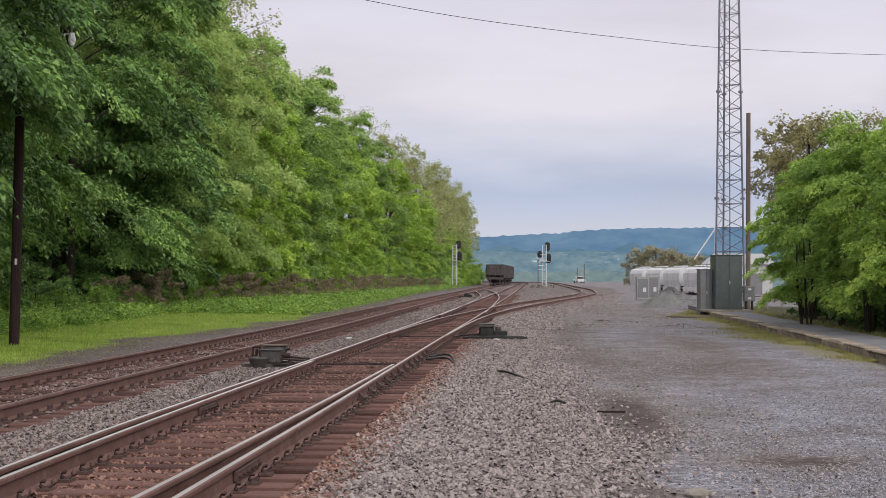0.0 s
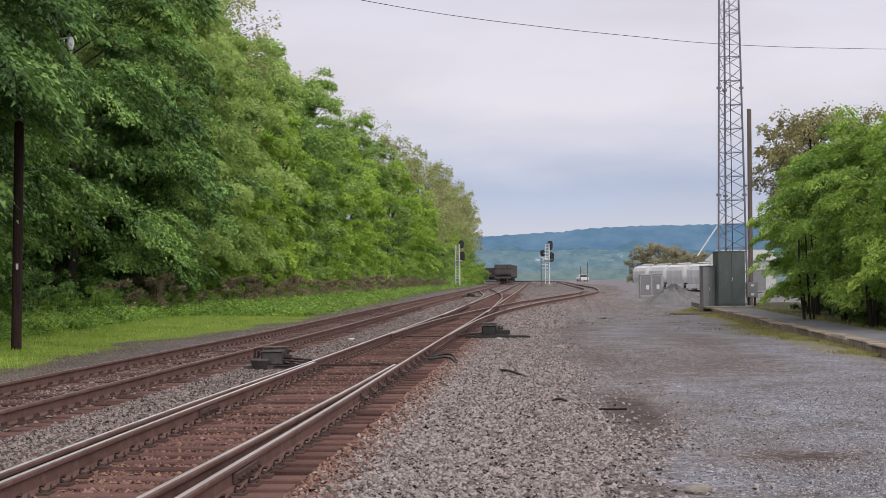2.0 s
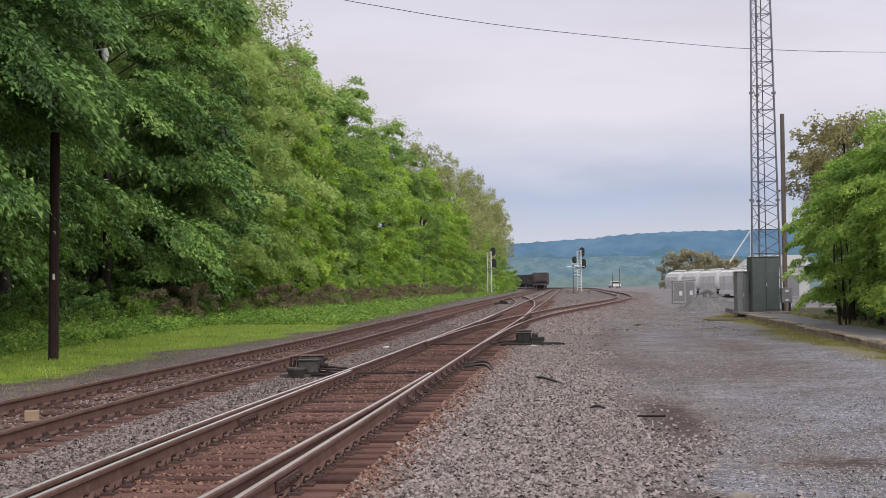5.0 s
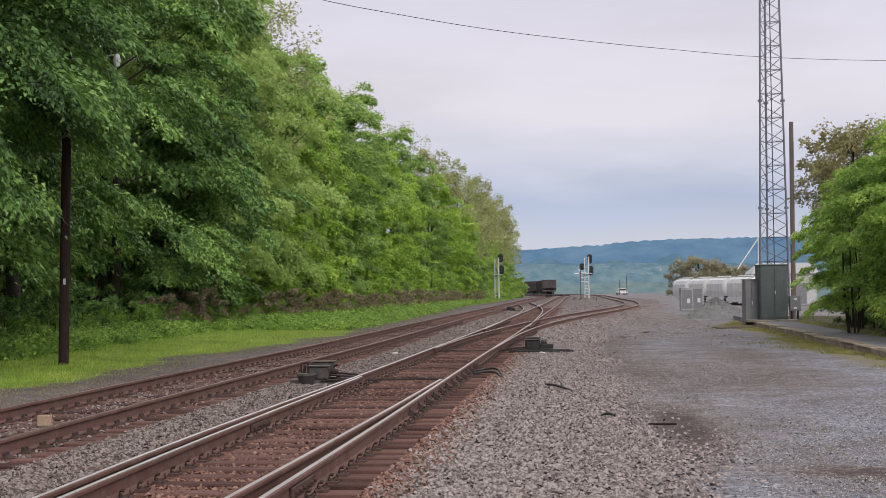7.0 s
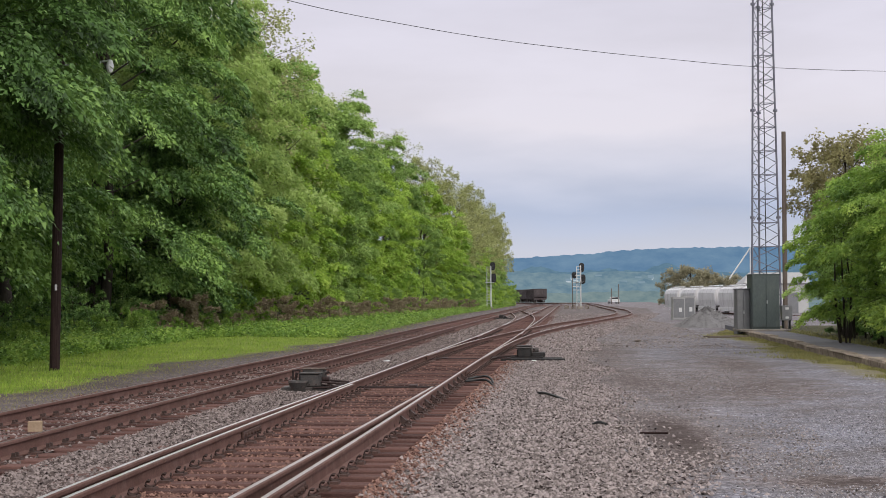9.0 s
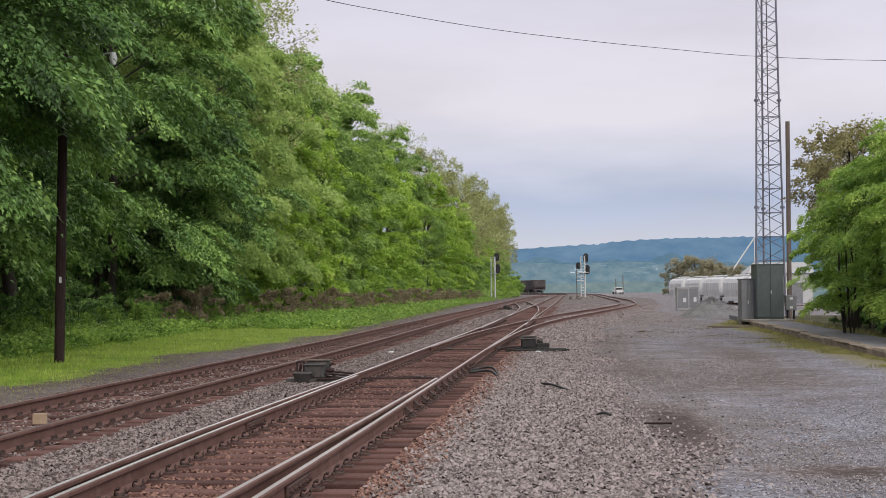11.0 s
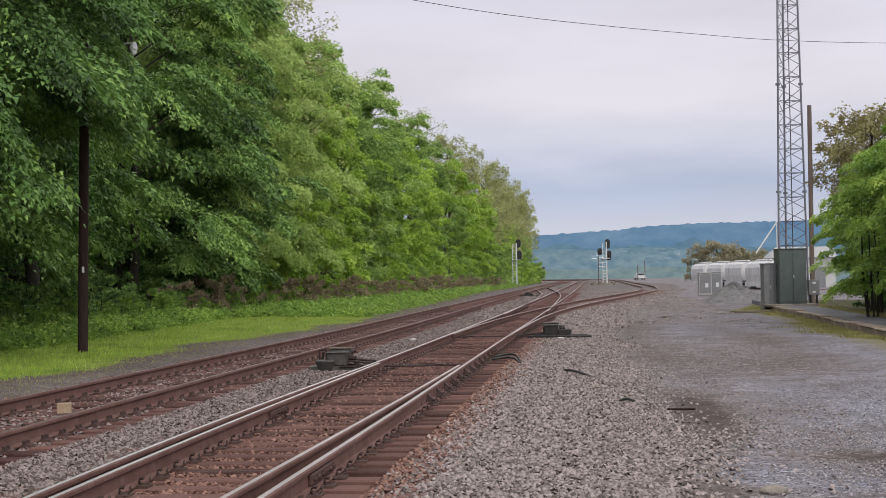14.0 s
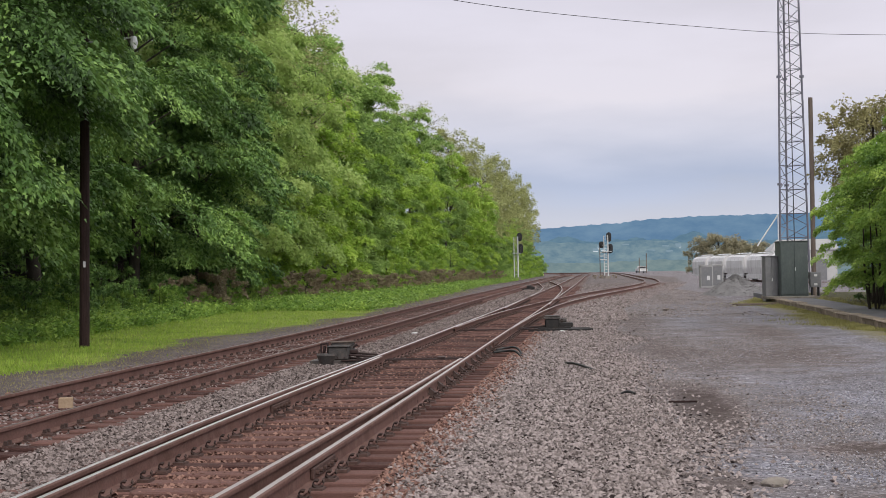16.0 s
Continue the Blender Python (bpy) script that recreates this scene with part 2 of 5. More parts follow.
LEAF_MID = leaf_material("mid_green_leaves", [(0.0, (0.10, 0.185, 0.042)), (0.5, (0.275, 0.41, 0.108)), (1.0, (0.47, 0.61, 0.19))], 0.2)
LEAF_WILLOW = leaf_material("soft_grey_green_leaves", [(0.0, (0.19, 0.29, 0.075)), (0.5, (0.37, 0.49, 0.145)), (1.0, (0.52, 0.63, 0.23))], 0.15, through=0.5)
LEAF_LIGHT = leaf_material("light_yellow_green_leaves", [(0.0, (0.15, 0.27, 0.040)), (0.5, (0.345, 0.50, 0.080)), (1.0, (0.54, 0.68, 0.15))], 0.2)
LEAF_SHRUB = leaf_material("fresh_shrub_leaves", [(0.0, (0.085, 0.165, 0.030)), (0.5, (0.25, 0.385, 0.070)), (1.0, (0.50, 0.63, 0.14))], 0.3)
LEAF_OLIVE = leaf_material("olive_budding_leaves", [(0.0, (0.190, 0.188, 0.080)), (0.5, (0.345, 0.368, 0.142)), (1.0, (0.480, 0.505, 0.225))])
LEAF_BROWN = leaf_material("brown_young_leaves", [(0.0, (0.139, 0.116, 0.057)), (0.5, (0.277, 0.253, 0.113)), (1.0, (0.403, 0.376, 0.177))])
LEAF_DRY = leaf_material("dry_brush_twigs", [(0.0, (0.17, 0.132, 0.090)), (0.5, (0.31, 0.25, 0.165)), (1.0, (0.40, 0.345, 0.21))])
GRASS = leaf_material("fresh_grass_blades", [(0.0, (0.115, 0.195, 0.028)), (0.5, (0.255, 0.375, 0.052)), (1.0, (0.42, 0.52, 0.105))], 0.45)
WEED = leaf_material("leafy_ground_cover", [(0.0, (0.070, 0.135, 0.030)), (0.5, (0.195, 0.325, 0.060)), (1.0, (0.42, 0.56, 0.115))], 0.4)
GRASS_DRY = leaf_material("yellowed_grass_blades", [(0.0, (0.17, 0.155, 0.06)), (0.5, (0.29, 0.275, 0.10)), (1.0, (0.40, 0.36, 0.165))], 0.7)
# far tree's brown leaves, with the haze mixed into the colour as grey
LEAF_FAR = leaf_material("haze_greyed_brown_leaves", [(0.0, (0.17, 0.155, 0.10)), (0.5, (0.31, 0.285, 0.185)), (1.0, (0.42, 0.39, 0.26))])


# ---- building helpers ----
rng = np.random.default_rng(7)


def raw_mesh(name, verts, faces, material, smooth=False):
    me = bpy.data.meshes.new(name)
    me.from_pydata([tuple(v) for v in verts], [], [tuple(f) for f in faces])
    for m in material if isinstance(material, (list, tuple)) else [material]:
        me.materials.append(m)
    if smooth:
        me.polygons.foreach_set("use_smooth", [True] * len(me.polygons))
    return me


def quads_mesh(name, verts, material):
    """A mesh of loose leaves from an array of leaves x corners x 3."""
    n, k = verts.shape[:2]
    me = bpy.data.meshes.new(name)
    me.vertices.add(n * k)
    me.vertices.foreach_set("co", np.ascontiguousarray(verts, dtype=np.float32).ravel())
    me.loops.add(n * k)
    me.loops.foreach_set("vertex_index", np.arange(n * k, dtype=np.int32))
    me.polygons.add(n)
    me.polygons.foreach_set("loop_start", np.arange(0, n * k, k, dtype=np.int32))
    me.update(calc_edges=True)
    me.materials.append(material)
    return me


def under(ob, parent, label=""):
    ob.parent = parent
    return tagged(ob, label) if label else ob


def part(name, bm, material, parent, label=""):
    me = bpy.data.meshes.new(name)
    bm.to_mesh(me)
    bm.free()
    me.materials.append(material)
    return under(new(name, me), parent, label)


def thing(name, m, label, category, group="", kind=""):
    ob = new(name)
    ob.matrix_world = m
    return tagged(ob, label, category, group, kind)


def box(bm, c, s, bevel=0.0, rot=None):
    made = bmesh.ops.create_cube(bm, size=1.0)["verts"]
    bmesh.ops.scale(bm, vec=s, verts=made)
    if bevel:
        edges = list({e for v in made for e in v.link_edges})
        got = bmesh.ops.bevel(bm, geom=edges, offset=bevel, segments=1, affect="EDGES")
        made = list({v for f in got["faces"] for v in f.verts} | {v for v in made if v.is_valid})
    if rot:
        bmesh.ops.rotate(bm, cent=(0, 0, 0), matrix=rot, verts=made)
    bmesh.ops.translate(bm, vec=c, verts=made)


def rod(bm, a, b, r1, r2=None, seg=8):
    a, b = Vector(a), Vector(b)
    d = b - a
    m = Matrix.Translation((a + b) / 2) @ d.to_track_quat("Z", "Y").to_matrix().to_4x4()
    bmesh.ops.create_cone(bm, cap_ends=True, segments=seg, radius1=r1, radius2=r1 if r2 is None else r2, depth=d.length, matrix=m)


def boxed(name, c, s, material, parent, bevel=0.0, label="", rot=None):
    bm = bmesh.new()
    box(bm, c, s, bevel, rot)
    return part(name, bm, material, parent, label)


def rodded(name, a, b, r, material, parent, label="", r2=None, seg=10):
    bm = bmesh.new()
    rod(bm, a, b, r, r2, seg)
    return part(name, bm, material, parent, label)


def spline(rows, step=1.0):
    """A smooth line through plan points (y, x), as an array of x, y."""
    p = np.array([(x, y) for y, x in rows], float)
    p = np.vstack([2 * p[0] - p[1], p, 2 * p[-1] - p[-2]])
    out = []
    for i in range(1, len(p) - 2):
        a, b, c, d = p[i - 1 : i + 3]
        ta, tb, tc = (max(np.linalg.norm(v), 1e-6) ** 0.5 for v in (b - a, c - b, d - c))
        m1 = (c - b) + tb * ((b - a) / ta - (c - a) / (ta + tb))
        m2 = (c - b) + tb * ((d - c) / tc - (d - b) / (tb + tc))
        n = max(2, int(np.linalg.norm(c - b) / step))
        s = np.linspace(0, 1, n, endpoint=False)[:, None]
        out.append((2 * s**3 - 3 * s**2 + 1) * b + (s**3 - 2 * s**2 + s) * m1 + (-2 * s**3 + 3 * s**2) * c + (s**3 - s**2) * m2)
    out.append(p[-2:-1])
    line = np.vstack(out)
    for _ in range(6):
        line[1:-1] = 0.25 * line[:-2] + 0.5 * line[1:-1] + 0.25 * line[2:]
    return line


def offset(line, d):
    t = np.gradient(line, axis=0)
    t /= np.linalg.norm(t, axis=1)[:, None]
    return line + d * np.stack([t[:, 1], -t[:, 0]], 1)


def along(line, s):
    """The place and heading at arc lengths s on a line."""
    seg = np.r_[0, np.cumsum(np.linalg.norm(np.diff(line, axis=0), axis=1))]
    x, y = np.interp(s, seg, line[:, 0]), np.interp(s, seg, line[:, 1])
    x2, y2 = np.interp(np.asarray(s) + 0.5, seg, line[:, 0]), np.interp(np.asarray(s) + 0.5, seg, line[:, 1])
    x1, y1 = np.interp(np.asarray(s) - 0.5, seg, line[:, 0]), np.interp(np.asarray(s) - 0.5, seg, line[:, 1])
    return x, y, np.arctan2(y2 - y1, x2 - x1)


def arc_at_y(line, y):
    seg = np.r_[0, np.cumsum(np.linalg.norm(np.diff(line, axis=0), axis=1))]
    return float(np.interp(y, line[:, 1], seg)) if np.all(np.diff(line[:, 1]) > 0) else float(seg[np.argmin(np.abs(line[:, 1] - y))])


# ---- plan: tracks, edges ----
LEFT_TRACK = spline([(-60, -9.0), (-20, -7.2), (3, -6.15), (10, -5.82), (16, -5.5), (25, -4.95), (34, -4.33), (43.5, -3.72), (63, -2.65), (80, -1.7), (106, -0.15), (139, 1.75), (204, 5.5), (246, 8.0), (268, 9.5), (290, 11.2), (323, 13.2), (345, 14.0), (365, 13.8), (380, 12.8), (390, 11.3), (402, 8.4), (415, 3), (426, -4), (434, -12), (450, -40), (462, -75), (470, -120), (474, -175)])
MAIN_L = spline([(-60, -5.6), (-20, -4.32), (3, -3.5), (11.2, -3.19), (14.5, -3.03), (19.4, -2.68), (25.7, -2.2), (39.7, -1.25), (54.6, -0.25), (84.7, 1.6), (104, 2.78), (135, 4.65), (191, 7.95), (257, 11.8)])
MAIN_R = spline([(-60, -4.1), (-20, -2.82), (3, -2.05), (9.8, -1.68), (12.9, -1.46), (17.4, -1.16), (24.8, -0.7), (35.1, -0.05), (53.3, 1.13), (71.6, 2.27), (99.8, 4.0), (135, 6.15), (191, 9.45), (257, 13.3)])
MAIN_FAR = spline([(257, 12.55), (290, 14.9), (323, 17.0), (345, 17.9), (370, 17.6), (388, 16.0), (402, 13.0), (418, 7.0), (432, -2), (442, -14), (456, -42), (470, -80)])
POINT_R = spline([(-30, -5.6), (-10, -3.6), (3, -2.47), (9.8, -1.93), (12.4, -1.71), (14.2, -1.57), (18, -1.27), (24.6, -0.79)])
POINT_L = spline([(-30, -5.0), (-10, -3.95), (3, -3.36), (10.7, -3.03), (13.7, -2.89), (18.6, -2.585), (25.5, -2.135)])
DIV_R = spline([(36, 0.02), (41.6, 0.43), (49.4, 1.02), (60.4, 2.1), (70.5, 3.4), (82, 5.15), (103, 8.6), (123, 11.7), (138, 13.6), (155, 15.1), (173, 16.5), (236, 19.9), (310, 24), (350, 25.8), (380, 25.3), (410, 21.8), (430, 15), (445, 4), (455, -10)])
DIV_L = spline([(38, -1.30), (47.6, -0.52), (57.2, 0.5), (68.6, 1.95), (83.3, 3.95), (98, 6.35), (120, 9.9), (137, 12.1), (156, 13.9), (173, 15.0), (236, 18.4), (310, 22.5), (350, 24.3), (379, 23.8), (408, 20.3), (428, 14.2), (443, 3.2), (453, -11)])
CROSS_L = spline([(56, -0.08), (78.8, 1.22), (99.5, 2.25), (114, 2.75), (137.5, 3.05), (160, 3.25)])
CROSS_R = spline([(60, 1.62), (81.9, 2.75), (99.8, 3.6), (120.7, 4.25), (143, 4.55), (170, 4.75)])
YARD = spline([(150, 46.0), (200, 42.0), (230, 39.8), (260, 37.4), (290, 35.2), (330, 33.5), (391, 34), (470, 38)])


def line_x(line, y):
    top = int(np.argmax(line[:, 1])) + 1
    return np.interp(y, line[:top, 1], line[:top, 0])


def grass_edge(y):
    return np.interp(y, [0, 20, 25, 31, 38, 44, 48, 56, 71, 84, 99, 140, 200, 300], [-8.3, -8.1, -8.0, -7.9, -7.6, -7.0, -6.2, -5.6, -4.8, -4.3, -3.7, -2.2, 1.4, 6.6])


def wood_edge(y):
    return np.interp(y, [0, 30, 49, 75, 92, 105, 140, 170, 205, 250, 300, 335, 400], [-16, -15, -14.2, -13.8, -12.3, -10.2, -8.0, -5.4, -1.7, 2.4, 6.3, 8.0, -30])


def road_edge(y):
    return np.interp(y, [0, 11, 20, 37, 60, 90, 120, 150, 220], [0.9, 1.4, 2.0, 2.4, 3.9, 8.3, 13.0, 17, 24])


def kerb_x(y):
    return np.interp(y, [0, 27, 37, 47, 67, 90], [5.75, 8.02, 8.75, 9.5, 11.05, 12.9])


def ground_z(x, y):
    x, y = np.asarray(x, float), np.asarray(y, float)
    z = -0.02 + 0 * x
    left = np.clip(wood_edge(y) - x, 0, 60)
    z = z + 0.28 * left * (y < 360)
    verge = np.clip(grass_edge(y) - x, 0, 3)
    z = z + 0.02 * verge
    dip = np.clip((y - 110) / 110, 0, 1) * np.clip((x - 0.105 * y - 3.0) / 8, 0, 1)
    z = z - 1.15 * dip
    fall = np.clip((y - 480) / 300, 0, 1) + np.clip((x - 60) / 400, 0, 1)
    z = z - 14 * np.clip(fall, 0, 1)
    return z


# ---- ground ----
MUD = ((2.10, 17.6, 0.42, 3.0, 1.25), (1.75, 20.5, 0.35, 1.5, 0.6), (3.1, 13.4, 0.75, 0.55, 0.9), (1.45, 11.3, 0.35, 0.35, 0.9), (3.6, 46, 0.9, 12, 0.5), (4.6, 27, 1.6, 4.5, 0.55), (2.8, 30, 0.8, 6, 0.4), (6.0, 37, 1.0, 6, 0.5), (7.5, 75, 2.0, 18, 0.4), (5.5, 100, 1.5, 20, 0.4), (2.9, 10.6, 0.6, 0.4, 0.6))


def mud_at(x, y):
    """How muddy the yard is: soft patches, drawn out along the way."""
    return sum(k * np.exp(-(((x - cx - 0.06 * (y - cy)) / rx) ** 2) - ((y - cy) / ry) ** 2) for cx, cy, rx, ry, k in MUD)


def build_ground():
    ys = np.r_[-80, -40, np.linspace(-20, 3, 24), np.linspace(4, 60, 170), np.geomspace(60.5, 500, 150), np.geomspace(520, 4500, 30)]
    xs = np.r_[-2500, -1200, -600, -300, -150, -80, -50, np.linspace(-35, -16, 20), np.linspace(-15.5, 20, 130), np.linspace(21, 60, 40), 80, 120, 200, 400, 800, 1600, 2500]
    X, Y = np.meshgrid(xs, ys)
    Z = ground_z(X, Y)
    near = np.clip(1 - (Y - 60) / 60, 0, 1)
    Z = Z + near * 0.015 * (np.sin(X * 1.7 + 0.6 * np.sin(Y * 0.8)) * np.sin(Y * 0.55 + X * 0.3)) * (X > 1)
    in_track = ((X > line_x(LEFT_TRACK, Y) - 1.4) & (X < line_x(MAIN_R, Y) + 0.7)).astype(float)
    Z = Z - 0.045 * in_track * (Y < 300)
    n, k = X.shape
    verts = np.stack([X, Y, Z], -1).reshape(-1, 3)
    idx = np.arange(n * k).reshape(n, k)
    faces = np.stack([idx[:-1, :-1], idx[:-1, 1:], idx[1:, 1:], idx[1:, :-1]], -1).reshape(-1, 4)
    me = raw_mesh("ground", verts, faces, ground_material(), True)

    def zone(name, v):
        a = me.attributes.new(name, "FLOAT", "POINT")
        a.data.foreach_set("value", np.ascontiguousarray(v, dtype=np.float32).ravel())

    def soft(d, w):
        return np.clip(0.5 + d / w, 0, 1)

    lc = np.where(Y < 340, line_x(LEFT_TRACK[LEFT_TRACK[:, 1] < 400], Y), 0)
    zone("grass", soft(grass_edge(Y) - X + 0.5 * np.sin(Y * 0.7) * np.sin(Y * 0.23 + 2), 2.4) * (1 - 0.45 * soft(Y - 66, 12)))
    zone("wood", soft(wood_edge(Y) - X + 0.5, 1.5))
    zone("road", soft(X - road_edge(Y), 1.4))
    ml, mr = line_x(MAIN_L, Y), line_x(MAIN_R, Y)
    zone("rust", (1 - 0.5 * np.clip((Y - 50) / 40, 0, 1)) * soft(mr + 0.75 - X, 0.7) * soft(X - ml + 0.15, 0.5) + 0.6 * soft(lc + 0.75 - X, 0.6) * soft(X - lc + 1.0, 0.6))
    zone("platform_verge", soft(X - kerb_x(Y) + 1.0, 0.9) * soft(Y - 27, 8) * soft(70 - Y, 4))
    mud = mud_at(X, Y)
    zone("mud", mud)
    blue = 0 * X
    for cx, cy, rx, ry in ((1.75, 12.4, 0.6, 0.9), (4.1, 18, 1.3, 4.5), (5.6, 25, 1.3, 5), (3.3, 11.6, 0.9, 0.8), (7.0, 34, 1.2, 8), (6.2, 46, 1.6, 10), (8.0, 60, 2, 12)):
        blue = blue + np.exp(-(((X - cx - 0.06 * (Y - cy)) / rx) ** 2) - ((Y - cy) / ry) ** 2)
    zone("blue", blue)
    zone("beyond", soft(Y - 480, 60))
    return tagged(new("ground", me), "gravel yard, ballast bed and grassy verge as one ground", "ground", kind="structure")


def ground_material():
    m, n, l, b = nodes_of("ground_of_gravel_and_grass")
    tc = n.new("ShaderNodeTexCoord")
    v = tc.outputs["Object"]

    def attr(name):
        a = n.new("ShaderNodeAttribute")
        a.attribute_name = name
        return a.outputs["Fac"]

    def edge(zone, scale, amount, lo=0.42, hi=0.58):
        a = n.new("ShaderNodeMath")
        a.operation = "MULTIPLY_ADD"
        a.inputs[1].default_value = amount
        sub = n.new("ShaderNodeMath")
        sub.operation = "SUBTRACT"
        sub.inputs[1].default_value = amount / 2
        l.new(attr(zone), sub.inputs[0])
        l.new(noise_tex(n, l, v, scale, 5, 0.65), a.inputs[0])
        l.new(sub.outputs[0], a.inputs[2])
        mr = n.new("ShaderNodeMapRange")
        mr.inputs[1].default_value, mr.inputs[2].default_value = lo, hi
        l.new(a.outputs[0], mr.inputs[0])
        return mr.outputs[0]

    def speckle(scale, stops):
        vo = n.new("ShaderNodeTexVoronoi")
        vo.inputs["Scale"].default_value = scale
        l.new(v, vo.inputs["Vector"])
        s = n.new("ShaderNodeSeparateColor")
        l.new(vo.outputs["Color"], s.inputs[0])
        r = ramp(n, stops)
        l.new(s.outputs[0], r.inputs[0])
        return r.outputs[0], vo.outputs["Distance"]

    ballast, d1 = speckle(30, [(0, (0.055, 0.046, 0.045)), (0.5, (0.150, 0.127, 0.127)), (1, (0.302, 0.262, 0.262))])
    road, d2 = speckle(32, [(0, (0.108, 0.100, 0.113)), (0.55, (0.199, 0.192, 0.217)), (0.9, (0.308, 0.296, 0.325)), (1, (0.524, 0.502, 0.513))])
    brown, _ = speckle(40, [(0, (0.060, 0.046, 0.045)), (0.6, (0.155, 0.127, 0.123)), (1, (0.335, 0.287, 0.280))])
    blot = noise_tex(n, l, v, 0.35, 5, 0.62)
    br = ramp(n, [(0.46, (0, 0, 0)), (0.66, (0.6, 0.6, 0.6))])
    l.new(blot, br.inputs[0])
    road = mixed(n, l, br.outputs[0], road, brown)
    grit = ramp(n, [(0.35, (0.66, 0.65, 0.64)), (0.65, (1.46, 1.45, 1.44))])
    l.new(noise_tex(n, l, v, 4.0, 9, 0.8), grit.inputs[0])
    road = mixed(n, l, 1.0, road, grit.outputs[0], "MULTIPLY")
    rough_grit = ramp(n, [(0.35, (0.62, 0.62, 0.62)), (0.65, (1.32, 1.32, 1.32))])
    l.new(noise_tex(n, l, v, 9.0, 8, 0.8), rough_grit.inputs[0])
    ballast = mixed(n, l, 1.0, ballast, rough_grit.outputs[0], "MULTIPLY")
    dirt = noise_tex(n, l, v, 1.1, 5, 0.65)
    dr = ramp(n, [(0.56, (0, 0, 0)), (0.70, (0.7, 0.7, 0.7))])
    l.new(dirt, dr.inputs[0])
    road = mixed(n, l, dr.outputs[0], road, (0.088, 0.068, 0.065))
    pale, _ = speckle(34, [(0, (0.090, 0.088, 0.104)), (0.55, (0.200, 0.196, 0.228)), (0.9, (0.305, 0.30, 0.34)), (1, (0.50, 0.49, 0.52))])
    road = mixed(n, l, edge("blue", 1.4, 0.9, 0.25, 0.65), road, pale)
    road = mixed(n, l, edge("mud", 2.6, 1.3, 0.12, 0.5), road, brown)
    road = mixed(n, l, edge("mud", 4.5, 1.5, 0.45, 0.9), road, (0.058, 0.042, 0.039))
    yr = ramp(n, [(0.62, (0, 0, 0)), (0.75, (0.6, 0.6, 0.6))])
    l.new(noise_tex(n, l, v, 0.8, 6, 0.7), yr.inputs[0])
    road = mixed(n, l, yr.outputs[0], road, (0.163, 0.150, 0.082))
    rust, _ = speckle(26, [(0, (0.071, 0.031, 0.022)), (0.6, (0.188, 0.089, 0.063)), (1, (0.285, 0.160, 0.120))])
    gr = ramp(n, [(0.3, (0.095, 0.150, 0.026)), (0.55, (0.185, 0.240, 0.046)), (0.75, (0.27, 0.26, 0.09))])
    l.new(noise_tex(n, l, v, 1.3, 5, 0.7), gr.inputs[0])
    # wood floor: dark litter, with the hollow's shade put into its near-black colour
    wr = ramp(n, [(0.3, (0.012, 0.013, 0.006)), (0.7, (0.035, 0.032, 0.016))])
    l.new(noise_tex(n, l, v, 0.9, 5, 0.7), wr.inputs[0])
    col = mixed(n, l, edge("road", 1.6, 0.9, 0.3, 0.7), ballast, road)
    col = mixed(n, l, edge("rust", 3.0, 0.7, 0.3, 0.75), col, rust)
    tan = mixed(n, l, 0.7, brown, (0.075, 0.061, 0.053))
    tr = ramp(n, [(0.5, (0, 0, 0)), (0.66, (0.75, 0.75, 0.75))])
    l.new(noise_tex(n, l, v, 1.9, 6, 0.7), tr.inputs[0])
    tan = mixed(n, l, tr.outputs[0], tan, ballast)
    col = mixed(n, l, edge("grass", 0.8, 0.8, -0.12, 0.2), col, tan)
    col = mixed(n, l, edge("grass", 1.6, 0.7), col, gr.outputs[0])
    col = mixed(n, l, edge("platform_verge", 2.2, 1.4, 0.45, 1.1), col, (0.185, 0.165, 0.095))
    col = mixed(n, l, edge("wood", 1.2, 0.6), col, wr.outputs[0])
    col = mixed(n, l, edge("beyond", 0.05, 0.3), col, (0.054, 0.082, 0.041))
    l.new(col, b.inputs["Base Color"])
    b.inputs["Roughness"].default_value, b.inputs["Specular IOR Level"].default_value = 0.95, 0.08
    h = n.new("ShaderNodeMath")
    h.operation = "ADD"
    l.new(d1, h.inputs[0])
    l.new(d2, h.inputs[1])
    bumped(n, l, b, h.outputs[0], 0.5, 0.02)
    return m


build_ground()


# ---- tracks ----
def sweep(name, line, profile, z, parent, materials, top=(), label=""):
    """A bar of the given section (across, up) along a plan line; faces in top take the second material."""
    t = np.gradient(line, axis=0)
    t /= np.linalg.norm(t, axis=1)[:, None]
    nrm = np.stack([t[:, 1], -t[:, 0]], 1)
    k, n = len(profile), len(line)
    verts = np.zeros((n, k, 3))
    for j, (a, u) in enumerate(profile):
        verts[:, j, :2] = line + a * nrm
        verts[:, j, 2] = z + u
    idx = np.arange(n * k).reshape(n, k)
    nxt = np.roll(idx, -1, axis=1)
    faces = np.stack([idx[:-1], idx[1:], nxt[1:], nxt[:-1]], -1)
    slot = np.zeros((n - 1, k), int)
    slot[:, list(top)] = 1
    me = raw_mesh(name, verts.reshape(-1, 3), [*faces.reshape(-1, 4), tuple(idx[0]), tuple(idx[-1][::-1])], materials)
    me.polygons.foreach_set("material_index", np.r_[slot.ravel(), 0, 0].astype(np.int32))
    return under(new(name, me), parent, label)


RAIL = [(-0.076, 0), (0.076, 0), (0.076, 0.012), (0.014, 0.03), (0.009, 0.12), (0.036, 0.135), (0.036, 0.160), (0.031, 0.167), (0.020, 0.17), (-0.020, 0.17), (-0.031, 0.167), (-0.036, 0.160), (-0.036, 0.135), (-0.009, 0.12), (-0.014, 0.03), (-0.076, 0.012)]


